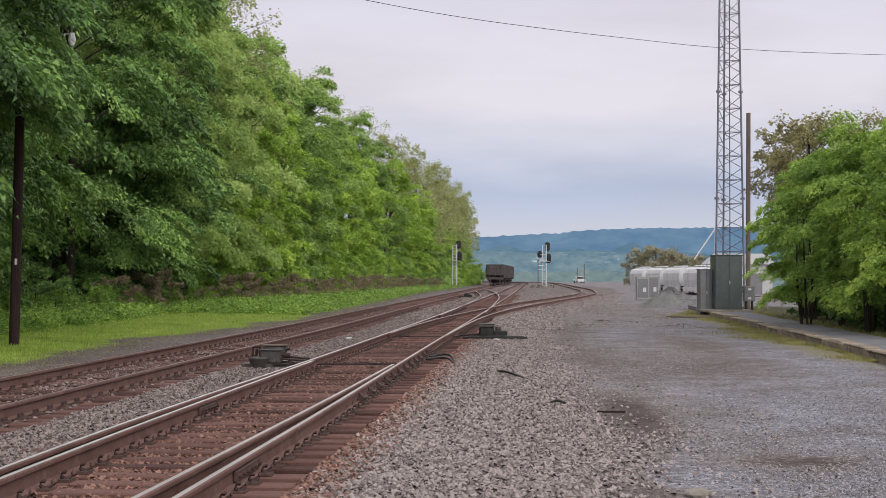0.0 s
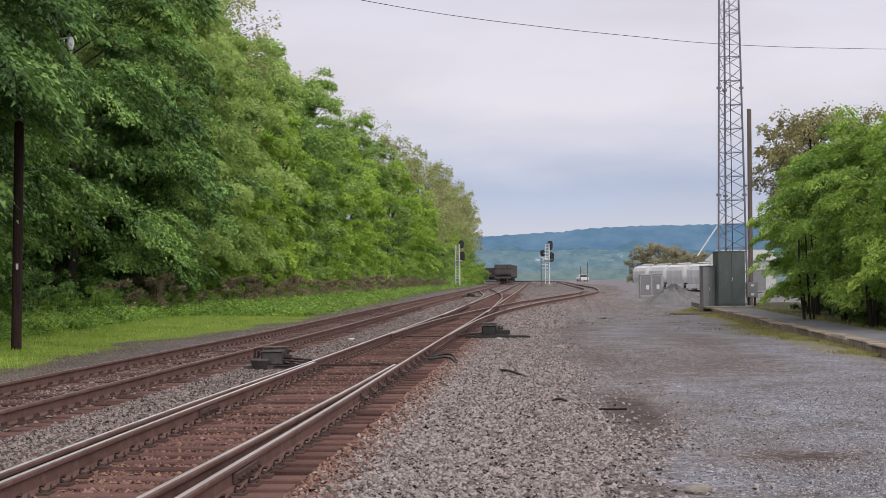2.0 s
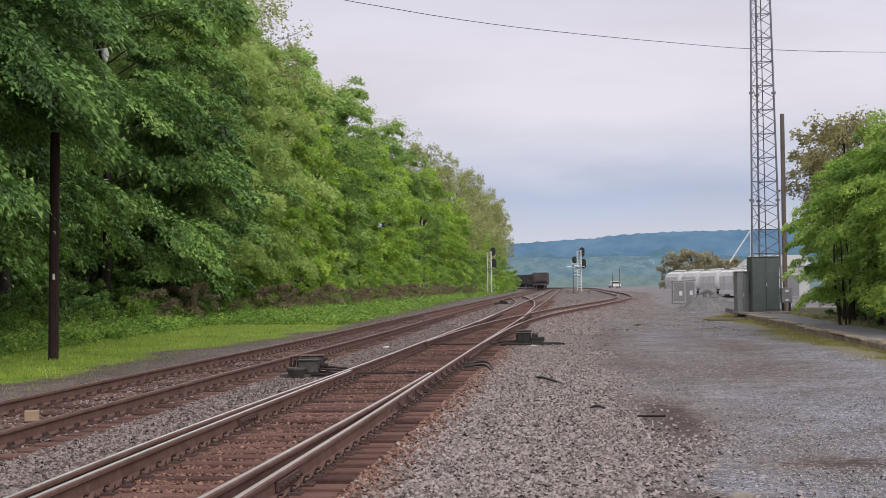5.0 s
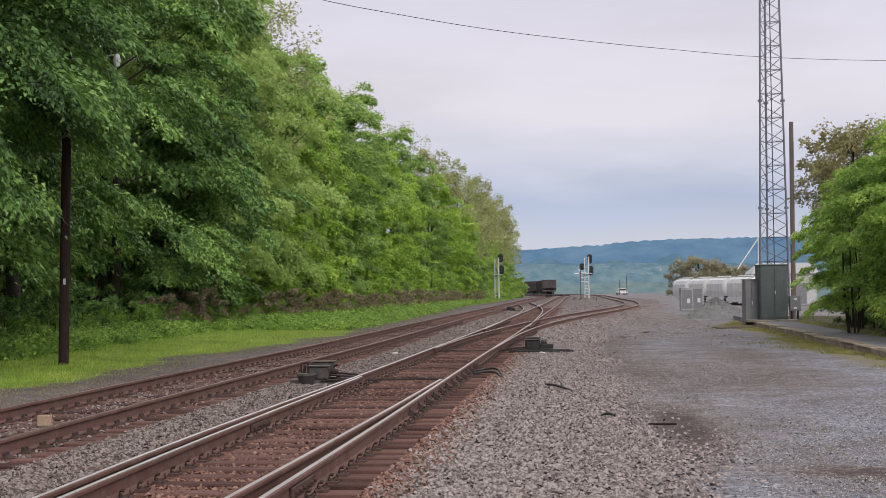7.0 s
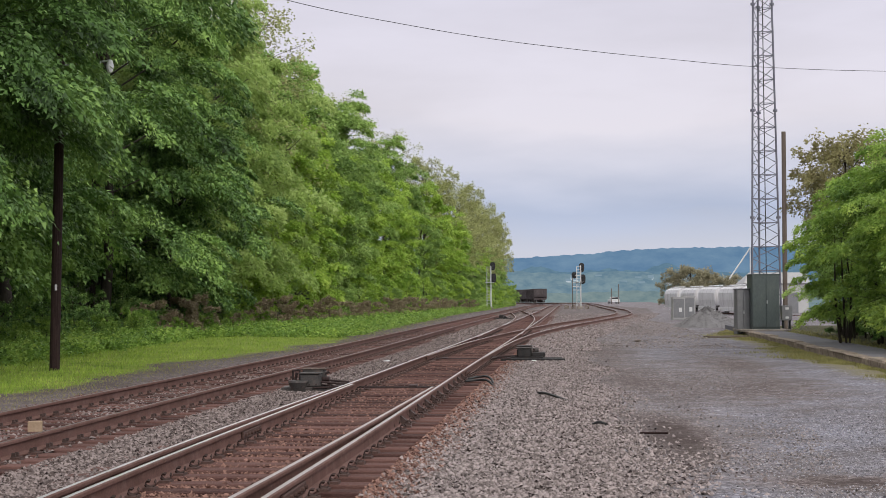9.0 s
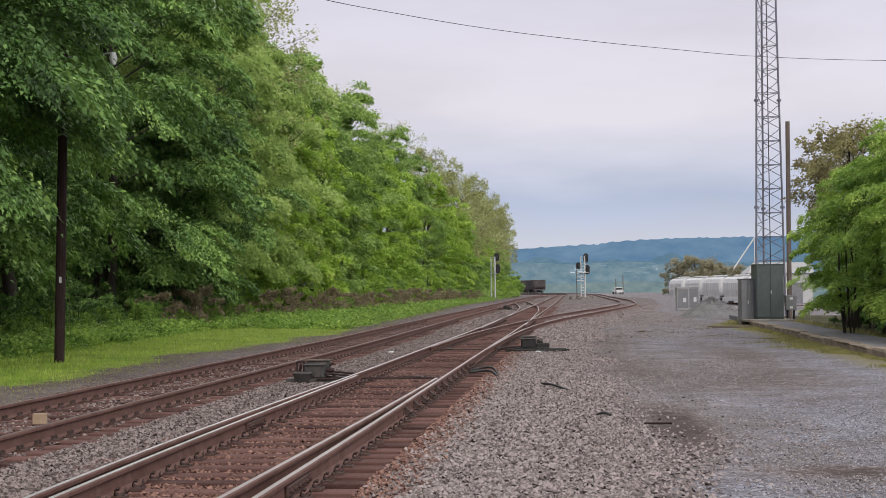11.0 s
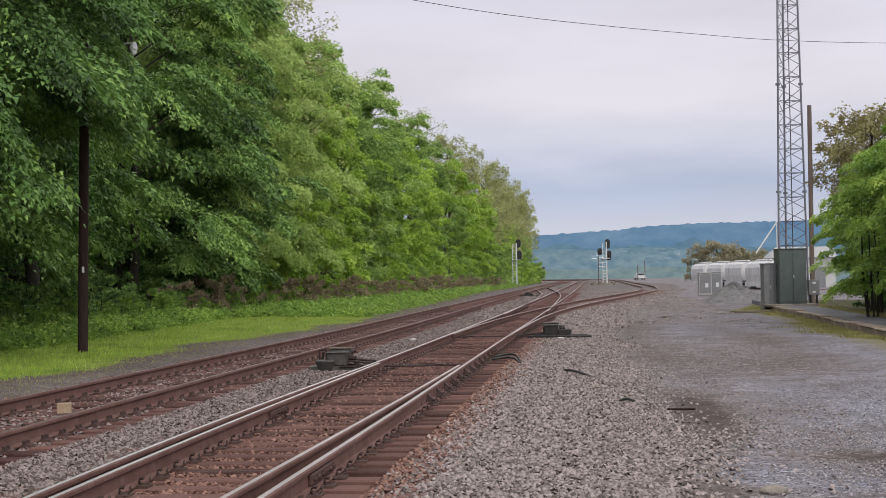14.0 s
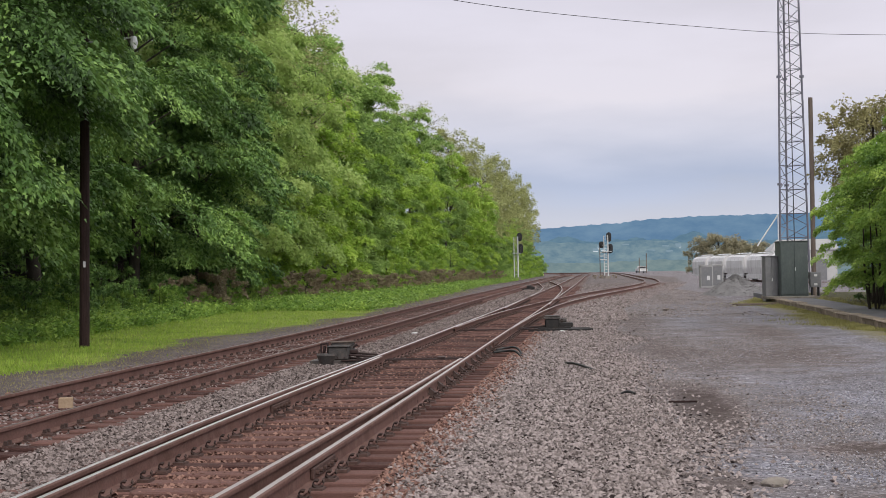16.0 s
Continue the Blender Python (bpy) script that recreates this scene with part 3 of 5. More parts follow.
def rail(line, parent, label, shiny=True, z=0.0, head=None):
    head = head or (RAIL_TOP if shiny else RAIL_DULL)
    return sweep("rail", line, RAIL, z, parent, [RAIL_SIDE, head], (8,), label)


def upto(line, y):
    return line[line[:, 1] <= y]


def beyond(line, y):
    return line[line[:, 1] >= y]


def tie_mesh(length):
    bm = bmesh.new()
    box(bm, (0, 0, -0.085), (length, 0.225, 0.17), 0.012)
    me = bpy.data.meshes.new("tie")
    bm.to_mesh(me)
    bm.free()
    me.materials.append(TIE)
    return me


TIES = {L: tie_mesh(L) for L in (2.6, 2.75, 3.3, 3.9, 4.8)}
SPOTS = []


def lay_ties(parent, line, y0, y1, length, rails, limit=300, pitch=0.52, z=0.0, shift=0.0):
    """Ties under a plan line; rails are the lines that cross them, which get plates and clips."""
    s = np.arange(arc_at_y(line, y0), arc_at_y(line, y1), pitch)
    x, y, a = along(line, s)
    r = np.random.default_rng(1000 + int(y0 * 10))
    for i in range(len(s)):
        L = length(y[i]) if callable(length) else length
        L = min(TIES, key=lambda v: abs(v - L))
        ang = a[i] - math.pi / 2 + r.normal(0, 0.012)
        sh = (shift(y[i]) if callable(shift) else shift) + r.normal(0, 0.035)
        cx, cy = x[i] + sh * math.cos(ang), y[i] + sh * math.sin(ang)
        if i < limit:
            ob = new("tie", TIES[L])
            ob.parent = parent
            ob.matrix_world = Matrix.Translation((cx, cy, z - 0.004 + r.normal(0, 0.004))) @ Matrix.Rotation(ang, 4, "Z")
        if y[i] < 75:
            for ln in rails:
                if ln[0, 1] - 0.3 < y[i] < ln[-1, 1]:
                    rx = float(line_x(ln, y[i])) 
                    SPOTS.append((rx, y[i] + (rx - x[i]) * math.sin(ang), ang, parent))


track_a = thing("railway_track", Matrix.Identity(4), "rusty rails on weathered wooden ties beside the grassy verge", "railway track", "parallel railway tracks", "structure")
for d in (-0.7525, 0.7525):
    rail(upto(offset(LEFT_TRACK, d), 480), track_a, "brown rail with worn grey head", False)
lay_ties(track_a, LEFT_TRACK, -8, 140, 2.6, [offset(LEFT_TRACK, -0.7525), offset(LEFT_TRACK, 0.7525)], 290)
track_b = thing("railway_track", Matrix.Identity(4), "polished rails with switch points on dark ties in rusty ballast", "railway track", "parallel railway tracks", "structure")
rail(MAIN_L, track_b, "bright polished rail", True)
rail(MAIN_R, track_b, "worn grey-brown rail", True, head=RAIL_MID)
rail(upto(POINT_L, 25.5), track_b, "tapered switch point rail lying against the outer rail", True)
rail(upto(POINT_R, 24.6), track_b, "tapered switch point rail lying against the outer rail", False, head=RAIL_MID)
for d in (-0.7525, 0.7525):
    rail(offset(MAIN_FAR, d), track_b, "", False)
MAIN_C = 0.5 * (np.array([(line_x(MAIN_L, y), y) for y in np.arange(-12, 255, 0.5)]) + np.array([(line_x(MAIN_R, y), y) for y in np.arange(-12, 255, 0.5)]))
lay_ties(track_b, MAIN_C, -8, 26, lambda y: 3.3 if y < 17 else 2.75, [MAIN_L, MAIN_R, POINT_L, POINT_R], shift=lambda y: 0.12 if y < 17 else 0.05)
lay_ties(track_b, MAIN_C, 26.3, 39, 2.75, [MAIN_L, MAIN_R])
lay_ties(track_b, MAIN_C, 39.3, 56, lambda y: 2.75 if y < 46 else 3.3 if y < 53 else 3.9, [MAIN_L, MAIN_R, DIV_L, DIV_R], shift=lambda y: 0 if y < 46 else 0.3 if y < 53 else 0.6)
lay_ties(track_b, MAIN_C, 56.3, 130, 2.75, [MAIN_L, MAIN_R], 150)
track_c = thing("railway_track", Matrix.Identity(4), "diverging rails of a turnout curving over the gravel", "railway track", "parallel railway tracks", "structure")
rail(DIV_L, track_c, "worn curved rail", True, head=RAIL_MID)
rail(DIV_R, track_c, "worn curved rail", True, head=RAIL_MID)
DIV_C = np.array([(0.5 * (line_x(upto(DIV_L, 345), y) + line_x(upto(DIV_R, 345), y)), y) for y in np.arange(56, 300, 0.5)])
lay_ties(track_c, DIV_C, 64, 140, 2.6, [DIV_L, DIV_R], 170)
track_d = thing("railway_track", Matrix.Identity(4), "crossover rails joining the two main tracks", "railway track", "parallel railway tracks", "structure")
rail(CROSS_L, track_d, "worn crossover rail", True, head=RAIL_MID)
rail(CROSS_R, track_d, "worn crossover rail", True, head=RAIL_MID)
track_e = thing("railway_track", Matrix.Identity(4), "lower yard siding with white hopper cars", "railway track", "parallel railway tracks", "structure")
for d in (-0.7525, 0.7525):
    rail(offset(YARD, d), track_e, "", False, -1.12)


def fastenings(spots, parent, sprung):
    """Tie plates with curled spring clips or spikes beside the rails, many and alike."""
    plates, clips = bmesh.new(), bmesh.new()
    for x, y, a, _ in spots:
        rot = Matrix.Rotation(a, 3, "Z")
        v = Vector((x, y, 0.003))
        pv = [v + rot @ Vector(p) for p in ((-0.17, -0.085, -0.01), (0.17, -0.085, -0.01), (0.17, 0.085, -0.01), (-0.17, 0.085, -0.01), (-0.165, -0.08, 0.012), (0.165, -0.08, 0.012), (0.165, 0.08, 0.012), (-0.165, 0.08, 0.012))]
        q = [plates.verts.new(p) for p in pv]
        for f in ((4, 5, 6, 7), (0, 1, 5, 4), (1, 2, 6, 5), (2, 3, 7, 6), (3, 0, 4, 7)):
            plates.faces.new([q[i] for i in f])
        for side in (-1, 1):
            if sprung:
                pts = [v + rot @ Vector((side * (0.122 + 0.038 * math.cos(k * 0.66 + 1.2)), -0.05 + 0.011 * k, 0.040 + 0.030 * math.sin(k * 0.66 + 1.2))) for k in range(10)]
                ring = [[clips.verts.new(p + rot @ Vector((0.007 * math.sin(j * 1.57), 0.014 * math.cos(j * 1.57), 0.014 * math.sin(j * 1.57)))) for j in range(4)] for p in pts]
                for r0, r1 in zip(ring, ring[1:]):
                    for i in range(4):
                        clips.faces.new((r0[i], r0[(i + 1) % 4], r1[(i + 1) % 4], r1[i]))
            else:
                for yy in (-0.05, 0.05):
                    c = v + rot @ Vector((side * 0.095, yy * side, 0.02))
                    q = [clips.verts.new(c + rot @ Vector(o)) for o in ((-0.02, -0.016, 0), (0.02, -0.016, 0), (0.02, 0.016, 0), (-0.02, 0.016, 0), (-0.016, -0.012, 0.035), (0.016, -0.012, 0.035), (0.016, 0.012, 0.035), (-0.016, 0.012, 0.035))]
                    for f in ((4, 5, 6, 7), (0, 1, 5, 4), (1, 2, 6, 5), (2, 3, 7, 6), (3, 0, 4, 7)):
                        clips.faces.new([q[i] for i in f])
    tagged(part("tie_plates", plates, PLATE, parent, "rusty steel tie plates"), kind="stuff")
    tagged(part("rail_clips" if sprung else "spikes", clips, CLIP, parent, "dark curled spring clips" if sprung else "dark track spikes"), kind="stuff")


def braces(parent):
    """Wedge braces against the outer rail beside the switch points."""
    for i, y in enumerate(np.arange(19.2, 30.0, 1.04)):
        bm = bmesh.new()
        v = [bm.verts.new(p) for p in ((0.012, -0.06, 0.012), (0.15, -0.05, 0.012), (0.012, -0.05, 0.125), (0.012, 0.06, 0.012), (0.15, 0.05, 0.012), (0.012, 0.05, 0.125))]
        for f in ((0, 1, 2), (3, 5, 4), (1, 4, 5, 2), (2, 5, 3, 0)):
            bm.faces.new([v[k] for k in f])
        ob = part("rail_brace", bm, CLIP, parent)
        ob.matrix_basis = pose(float(line_x(MAIN_R, y)), y, 0, 0, 0, -3.5)


braces(track_b)


def joint_bar(line, y, side, parent):
    """A bolted joint bar on a rail's web."""
    bm = bmesh.new()
    box(bm, (side * 0.028, 0, 0.075), (0.03, 0.92, 0.085), 0.008)
    for k in range(6):
        rod(bm, (side * 0.04, -0.38 + 0.152 * k, 0.078), (side * 0.07, -0.38 + 0.152 * k, 0.078), 0.017, seg=6)
    ob = part("joint_bar", bm, PLATE, parent, "bolted rusty joint bar")
    ob.matrix_basis = pose(float(line_x(line, y)), y, 0, 0, 0, -math.degrees(math.atan2(float(line_x(line, y + 1) - line_x(line, y - 1)), 2)))


for ln, y, side in ((POINT_L, 17.4, 1), (POINT_R, 11.6, -1), (MAIN_R, 11.9, 1), (MAIN_L, 39.2, 1), (MAIN_R, 31.0, 1)):
    joint_bar(ln, y, side, track_b)
fastenings([s for s in SPOTS if s[3] is track_a], track_a, False)
fastenings([s for s in SPOTS if s[3] is track_b], track_b, True)


# ---- plants ----
def leaf_set(p, d, r, size, kite=False, flat=0.62, slim=0.30):
    """Leaves of about that length at the points p, hanging along d."""
    d = d / (np.linalg.norm(d, axis=1)[:, None] + 1e-9)
    up = r.normal(0, 1, p.shape) * (1 - flat) + np.array([0, 0, 1.0]) * flat
    side = np.cross(d, up)
    side /= np.linalg.norm(side, axis=1)[:, None] + 1e-9
    ln = size * r.uniform(0.6, 1.3, len(p))[:, None]
    w = ln * slim * r.uniform(0.75, 1.25, len(p))[:, None]
    if kite:
        lift = np.cross(side, d) * ln * 0.1
        return np.stack([p, p + d * ln * 0.4 + side * w + lift, p + d * ln, p + d * ln * 0.4 - side * w + lift], 1)
    return np.stack([p - side * w * 1.1, p + side * w * 1.1, p + d * ln], 1)


def leaves(centres, per, spread, size, r, droop=0.3):
    """Loose leaves in tufts about the centres."""
    c = np.repeat(np.asarray(centres, float), per, axis=0)
    p = c + r.normal(0, 1, c.shape) * spread * np.array([1, 1, 0.5])
    d = r.normal(0, 1, c.shape)
    d[:, 2] = d[:, 2] * 0.5 - droop
    return leaf_set(p, d, r, size)


def boughs(starts, outs, lengths, per, size, r, droop, kite, puff):
    """Fans of leaves: each bough leaves its start, widens, and hangs over at its tip, as a thin layer."""
    n = len(starts)
    s = np.sqrt(r.uniform(0.02, 1, (n, per)))
    L = np.asarray(lengths)[:, None]
    out = np.asarray(outs, float)
    side = np.stack([-out[:, 1], out[:, 0], np.zeros(n)], 1)
    side /= np.linalg.norm(side, axis=1)[:, None] + 1e-9
    wide = r.normal(0, 1, (n, per)) * 0.26 * L * (0.35 + s) * np.sqrt(np.clip(1.12 - s, 0.05, 1))
    thick = r.normal(0, puff, (n, per)) * L
    sag = L * (0.10 * s - (0.25 + 0.5 * droop) * s * s) - 0.55 * droop * wide**2 / L
    p = np.asarray(starts)[:, None, :] + out[:, None, :] * (L * s)[..., None] + side[:, None, :] * wide[..., None]
    p[..., 2] += sag + thick
    d = out[:, None, :] * 0.7 + side[:, None, :] * (np.sign(wide) * 0.5)[..., None] + r.normal(0, 0.45, p.shape)
    d[..., 2] -= 0.25 + droop * s
    return leaf_set(p.reshape(-1, 3), d.reshape(-1, 3), r, size, kite, 0.65 if puff < 0.1 else 0.4)


def limb(verts, faces, pts, radii, seg=6):
    base = len(verts)
    for p, q in zip(pts, radii):
        for k in range(seg):
            a = 2 * math.pi * k / seg
            verts.append((p[0] + q * math.cos(a), p[1] + q * math.sin(a), p[2]))
    for i in range(len(pts) - 1):
        for k in range(seg):
            k2 = (k + 1) % seg
            faces.append((base + i * seg + k, base + i * seg + k2, base + (i + 1) * seg + k2, base + (i + 1) * seg + k))


def tree_meshes(seed, height, radius, low, count, per, leaf, leaf_mat, droop=0.3, trunk_r=0.22, kite=False, fan=0.32, puff=0.16, stems=0):
    """A trunk with limbs, and boughs in layers round it. low: where the crown begins, as a share of the height; fan: a bough's length to the radius."""
    r = np.random.default_rng(seed)
    verts, faces, starts, outs, lengths = [], [], [], [], []
    lean = r.normal(0, 0.03, 2)
    trunk = [np.array([lean[0] * z + 0.12 * math.sin(z * 0.7 + seed), lean[1] * z, z]) for z in np.linspace(-0.8, height * 0.88, 9)]
    limb(verts, faces, trunk, np.linspace(trunk_r, trunk_r * 0.15, 9), 8)
    for i in range(stems):
        a, d = i * 2.1 + seed, r.uniform(0.2, 0.55) * radius
        foot, top = np.array([math.cos(a) * d, math.sin(a) * d, -0.3]), np.array([math.cos(a) * d * 1.15, math.sin(a) * d * 1.15, height * r.uniform(0.5, 0.7)])
        limb(verts, faces, [foot, foot * 0.5 + top * 0.5 + r.normal(0, 0.1, 3), top], [trunk_r * r.uniform(0.5, 0.9), trunk_r * 0.5, 0.01], 6)
    tz = [p[2] for p in trunk]
    each = 6
    n_limb = max(8, count // each)
    for i in range(n_limb):
        share = (i + 0.5) / n_limb
        h = (low + (0.97 - low) * share) * height
        reach = radius * (math.sin(math.pi * (0.2 + 0.74 * share)) ** 0.8) * r.uniform(0.62, 1.15)
        a = i * 2.4 + r.normal(0, 0.4)
        rise = 0.16 * reach * (0.2 + 1.6 * share)
        start = np.array([np.interp(h * 0.9, tz, [p[k] for p in trunk]) for k in (0, 1)] + [h * 0.9])
        end = start + np.array([math.cos(a) * reach, math.sin(a) * reach, h * 0.1 + rise])
        mid = (start + end) / 2 + np.array([0, 0, 0.12 * reach])
        limb(verts, faces, [start, mid, end], [trunk_r * 0.32, trunk_r * 0.2, 0.015], 5)
        for j in range(each):
            f = 0.30 + 0.62 * (j + r.uniform(0, 1)) / each
            q = start * (1 - f) ** 2 + 2 * f * (1 - f) * mid + f * f * end
            b = a + (r.uniform(0.3, 1.15) * (1 if j % 2 else -1) if j < each - 1 else 0) + r.normal(0, 0.2)
            starts.append(q + r.normal(0, 0.05, 3) * radius)
            up = r.uniform(0.0, 0.35) + 0.5 * max(0, share - 0.6)
            outs.append((math.cos(b), math.sin(b), up))
            lengths.append(radius * fan * r.uniform(0.7, 1.25))
            tip = starts[-1] + np.array(outs[-1]) * lengths[-1] * 0.7
            limb(verts, faces, [q, tip - np.array([0, 0, 0.12 * lengths[-1]])], [0.025, 0.006], 4)
    cr = boughs(np.array(starts), outs, lengths, per, leaf, r, droop, kite, puff)
    return raw_mesh("trunk", verts, faces, BARK, True), quads_mesh("crown", cr, leaf_mat)


def plant(kind, meshes, x, y, scale, turn, label, category="tree", group="", squash=1.0, z=None):
    ob = thing(kind, Matrix.Identity(4), label, category, group)
    under(new("trunk", meshes[0]), ob)
    under(new("crown", meshes[1]), ob)
    ob.matrix_world = Matrix.LocRotScale((x, y, float(ground_z(x, y)) - 0.05 if z is None else z), Euler((0, 0, turn)), (scale, scale, scale * squash))
    return ob


E_ = wood_edge
DARK_TREE = tree_meshes(11, 15, 5.4, 0.20, 126, 640, 0.15, LEAF_DARK, 0.95, 0.26, False, 0.48, 0.035)
HIGH_TREE = tree_meshes(10, 15, 5.6, 0.33, 108, 760, 0.125, LEAF_DARK, 0.9, 0.26, False, 0.48, 0.04)
DARK_TREE2 = tree_meshes(12, 15, 5.2, 0.12, 150, 380, 0.19, LEAF_DARK, 0.8, 0.26, False, 0.46, 0.045)
WILLOW_TREE = tree_meshes(21, 16, 4.8, 0.10, 210, 330, 0.17, LEAF_WILLOW, 0.7, 0.24, False, 0.34, 0.10)
MID_TREE = tree_meshes(13, 15, 4.6, 0.10, 200, 200, 0.21, LEAF_MID, 0.5, 0.22, False, 0.36, 0.08)
MID_TREE2 = tree_meshes(14, 15, 4.2, 0.08, 200, 200, 0.21, LEAF_MID, 0.45, 0.22, False, 0.36, 0.09)
LIGHT_TREE = tree_meshes(15, 12, 4.0, 0.06, 200, 190, 0.19, LEAF_LIGHT, 0.45, 0.18, False, 0.34, 0.09)
OLIVE_TREE = tree_meshes(16, 16, 4.2, 0.25, 200, 75, 0.20, LEAF_OLIVE, 0.2, 0.2, False, 0.32, 0.2)
BARE_TREE = tree_meshes(22, 18, 4.0, 0.35, 200, 26, 0.17, LEAF_OLIVE, 0.1, 0.2, False, 0.34, 0.16)
BUSH = tree_meshes(17, 4, 2.0, 0.02, 72, 80, 0.16, LEAF_LIGHT, 0.4, 0.06)
BUSH_MID = tree_meshes(18, 4, 2.1, 0.02, 72, 80, 0.16, LEAF_MID, 0.4, 0.06)
BRUSH = tree_meshes(19, 2.4, 1.7, 0.02, 48, 70, 0.15, LEAF_DRY, 0.0, 0.03)

wood_rng = np.random.default_rng(5)
L_DARK = "tall broadleaf tree with dense dark green drooping foliage"
L_MID = "tall broadleaf tree in fresh mid-green leaf at the wood's edge"
L_LIGHT = "bright yellow-green young tree at the wood's edge"
L_WILLOW = "tall broadleaf tree with soft grey-green feathery foliage"
L_BARE = "tall tree with mostly bare twigs and few young leaves"
L_OLIVE = "tall thinly leaved olive-brown tree in bud"
WOOD = [
    # meshes, y, in from the edge, height, label
    (HIGH_TREE, 30.0, -5.2, 15, L_DARK), (HIGH_TREE, 31.2, -4.4, 16, L_DARK), (DARK_TREE2, 33.5, 0.5, 15, L_DARK), (DARK_TREE, 44.5, -1.2, 14.5, L_DARK), (DARK_TREE, 38.5, -0.9, 15, L_DARK), (DARK_TREE2, 47, 5, 17, L_DARK), (DARK_TREE, 54, 0.5, 16, L_DARK), (DARK_TREE2, 60, 4, 17, L_DARK), (DARK_TREE, 64, -0.6, 15.5, L_DARK),
    (DARK_TREE2, 70, 1.5, 17, L_DARK), (DARK_TREE2, 71, -1.6, 11.5, L_DARK), (WILLOW_TREE, 77.5, 0.4, 17.5, L_WILLOW), (WILLOW_TREE, 86, -0.6, 18.5, L_WILLOW), (BARE_TREE, 90, 0.6, 21.5, L_BARE), (MID_TREE2, 91, 3.0, 15, L_MID), (BARE_TREE, 94, -0.8, 20.0, L_BARE), (WILLOW_TREE, 97, 3.0, 17.0, L_WILLOW),
    (LIGHT_TREE, 88, -1.0, 8.5, L_LIGHT), (LIGHT_TREE, 96, -1.2, 10.5, L_LIGHT), (LIGHT_TREE, 104, 0.2, 13.5, L_LIGHT), (MID_TREE2, 100, 2.2, 16, L_MID), (WILLOW_TREE, 106, 5, 17, L_WILLOW), (MID_TREE, 110, 2, 15.5, L_MID), (MID_TREE, 118, 1.2, 14.5, L_MID), (MID_TREE2, 124, 3.5, 16, L_MID), (LIGHT_TREE, 130, 0.6, 11.5, L_LIGHT),
    (MID_TREE, 138, 3.2, 13.6, L_MID), (LIGHT_TREE, 147, 1.0, 13, L_LIGHT), (BARE_TREE, 153, 4, 18, L_BARE), (LIGHT_TREE, 160, 1.2, 12, L_LIGHT), (MID_TREE2, 170, 2.5, 16, L_MID), (BARE_TREE, 178, 3, 17.5, L_BARE),
    (LIGHT_TREE, 188, 1.2, 13, L_LIGHT), (OLIVE_TREE, 200, 2.5, 16.5, L_OLIVE), (LIGHT_TREE, 208, 0.8, 11, L_LIGHT), (OLIVE_TREE, 220, 1.4, 15.5, L_OLIVE), (OLIVE_TREE, 236, 1.8, 16, L_OLIVE), (OLIVE_TREE, 252, 1.0, 14.5, L_OLIVE),
    (MID_TREE2, 178, 0.2, 9.5, L_MID), (LIGHT_TREE, 197, 0.2, 8.5, L_LIGHT), (MID_TREE, 214, 0.2, 9.5, L_MID), (MID_TREE2, 230, 0.3, 8.5, L_MID), (LIGHT_TREE, 245, 0.2, 8, L_LIGHT), (MID_TREE, 262, 0.4, 8.5, L_MID), (MID_TREE2, 280, 0.3, 8, L_MID), (MID_TREE, 298, 0.4, 7.5, L_MID),
    (OLIVE_TREE, 270, 1.5, 15.5, L_OLIVE), (OLIVE_TREE, 288, 1.2, 14.5, L_OLIVE), (OLIVE_TREE, 306, 1.4, 14.5, L_OLIVE), (OLIVE_TREE, 318, 1.6, 12.5, L_OLIVE), (OLIVE_TREE, 330, 2.6, 11.5, L_OLIVE),
]
BASE_H = {id(DARK_TREE): 15, id(HIGH_TREE): 15, id(DARK_TREE2): 15, id(MID_TREE): 15, id(MID_TREE2): 15, id(LIGHT_TREE): 12, id(OLIVE_TREE): 16, id(WILLOW_TREE): 16, id(BARE_TREE): 18}
for meshes, y, back, height, label in WOOD:
    x = float(wood_edge(y)) - back - 2.0
    height = height * (1.13 if y > 105 else 1.0)
    plant("tree", meshes, x, y, height / BASE_H[id(meshes)], wood_rng.uniform(0, 6.28), label, "tree", "trees of the wood")
UNDER = tree_meshes(20, 4, 2.2, 0.02, 60, 70, 0.19, LEAF_DARK, 0.4, 0.06)
for i in range(26):
    y = 36 + i * 1.6
    plant("bush", UNDER, float(wood_edge(y)) - ((1.5, 4.0, 6.5)[i % 3] + (2.5 if 48 < y < 59 else 0)) - wood_rng.uniform(0, 1.5), y, wood_rng.uniform(0.5, 0.8) + (0 if 46 < y < 61 else 0.25 * (i % 3)), wood_rng.uniform(0, 6.28), "dark green undergrowth in the shade of the wood", "bush", "bushes of the wood")
VINE = tree_meshes(23, 3, 2.0, 0.02, 72, 110, 0.12, WEED, 0.5, 0.05)
for i in range(34):
    y = 34 + i * 1.45
    plant("bush", (VINE, UNDER, UNDER)[i % 3], float(wood_edge(y)) + (1.3, -0.9, 0.2)[i % 3] + wood_rng.uniform(-0.5, 0.5), y, (0.32, 0.42, 0.36)[i % 3] * wood_rng.uniform(0.85, 1.3), wood_rng.uniform(0, 6.28), "tangled green vines and brambles at the foot of the wood", "bush", "bushes of the wood")
for i in range(40):
    y = 86 + i * 5.6
    x = float(wood_edge(y)) + wood_rng.uniform(-1.5, 0.3)
    k = wood_rng.uniform(0.55, 1.05)
    m = (BUSH, BUSH_MID, BUSH_MID)[i % 3]
    plant("bush", m, x, y, k, wood_rng.uniform(0, 6.28), "leafy green bush at the foot of the wood", "bush", "bushes of the wood")
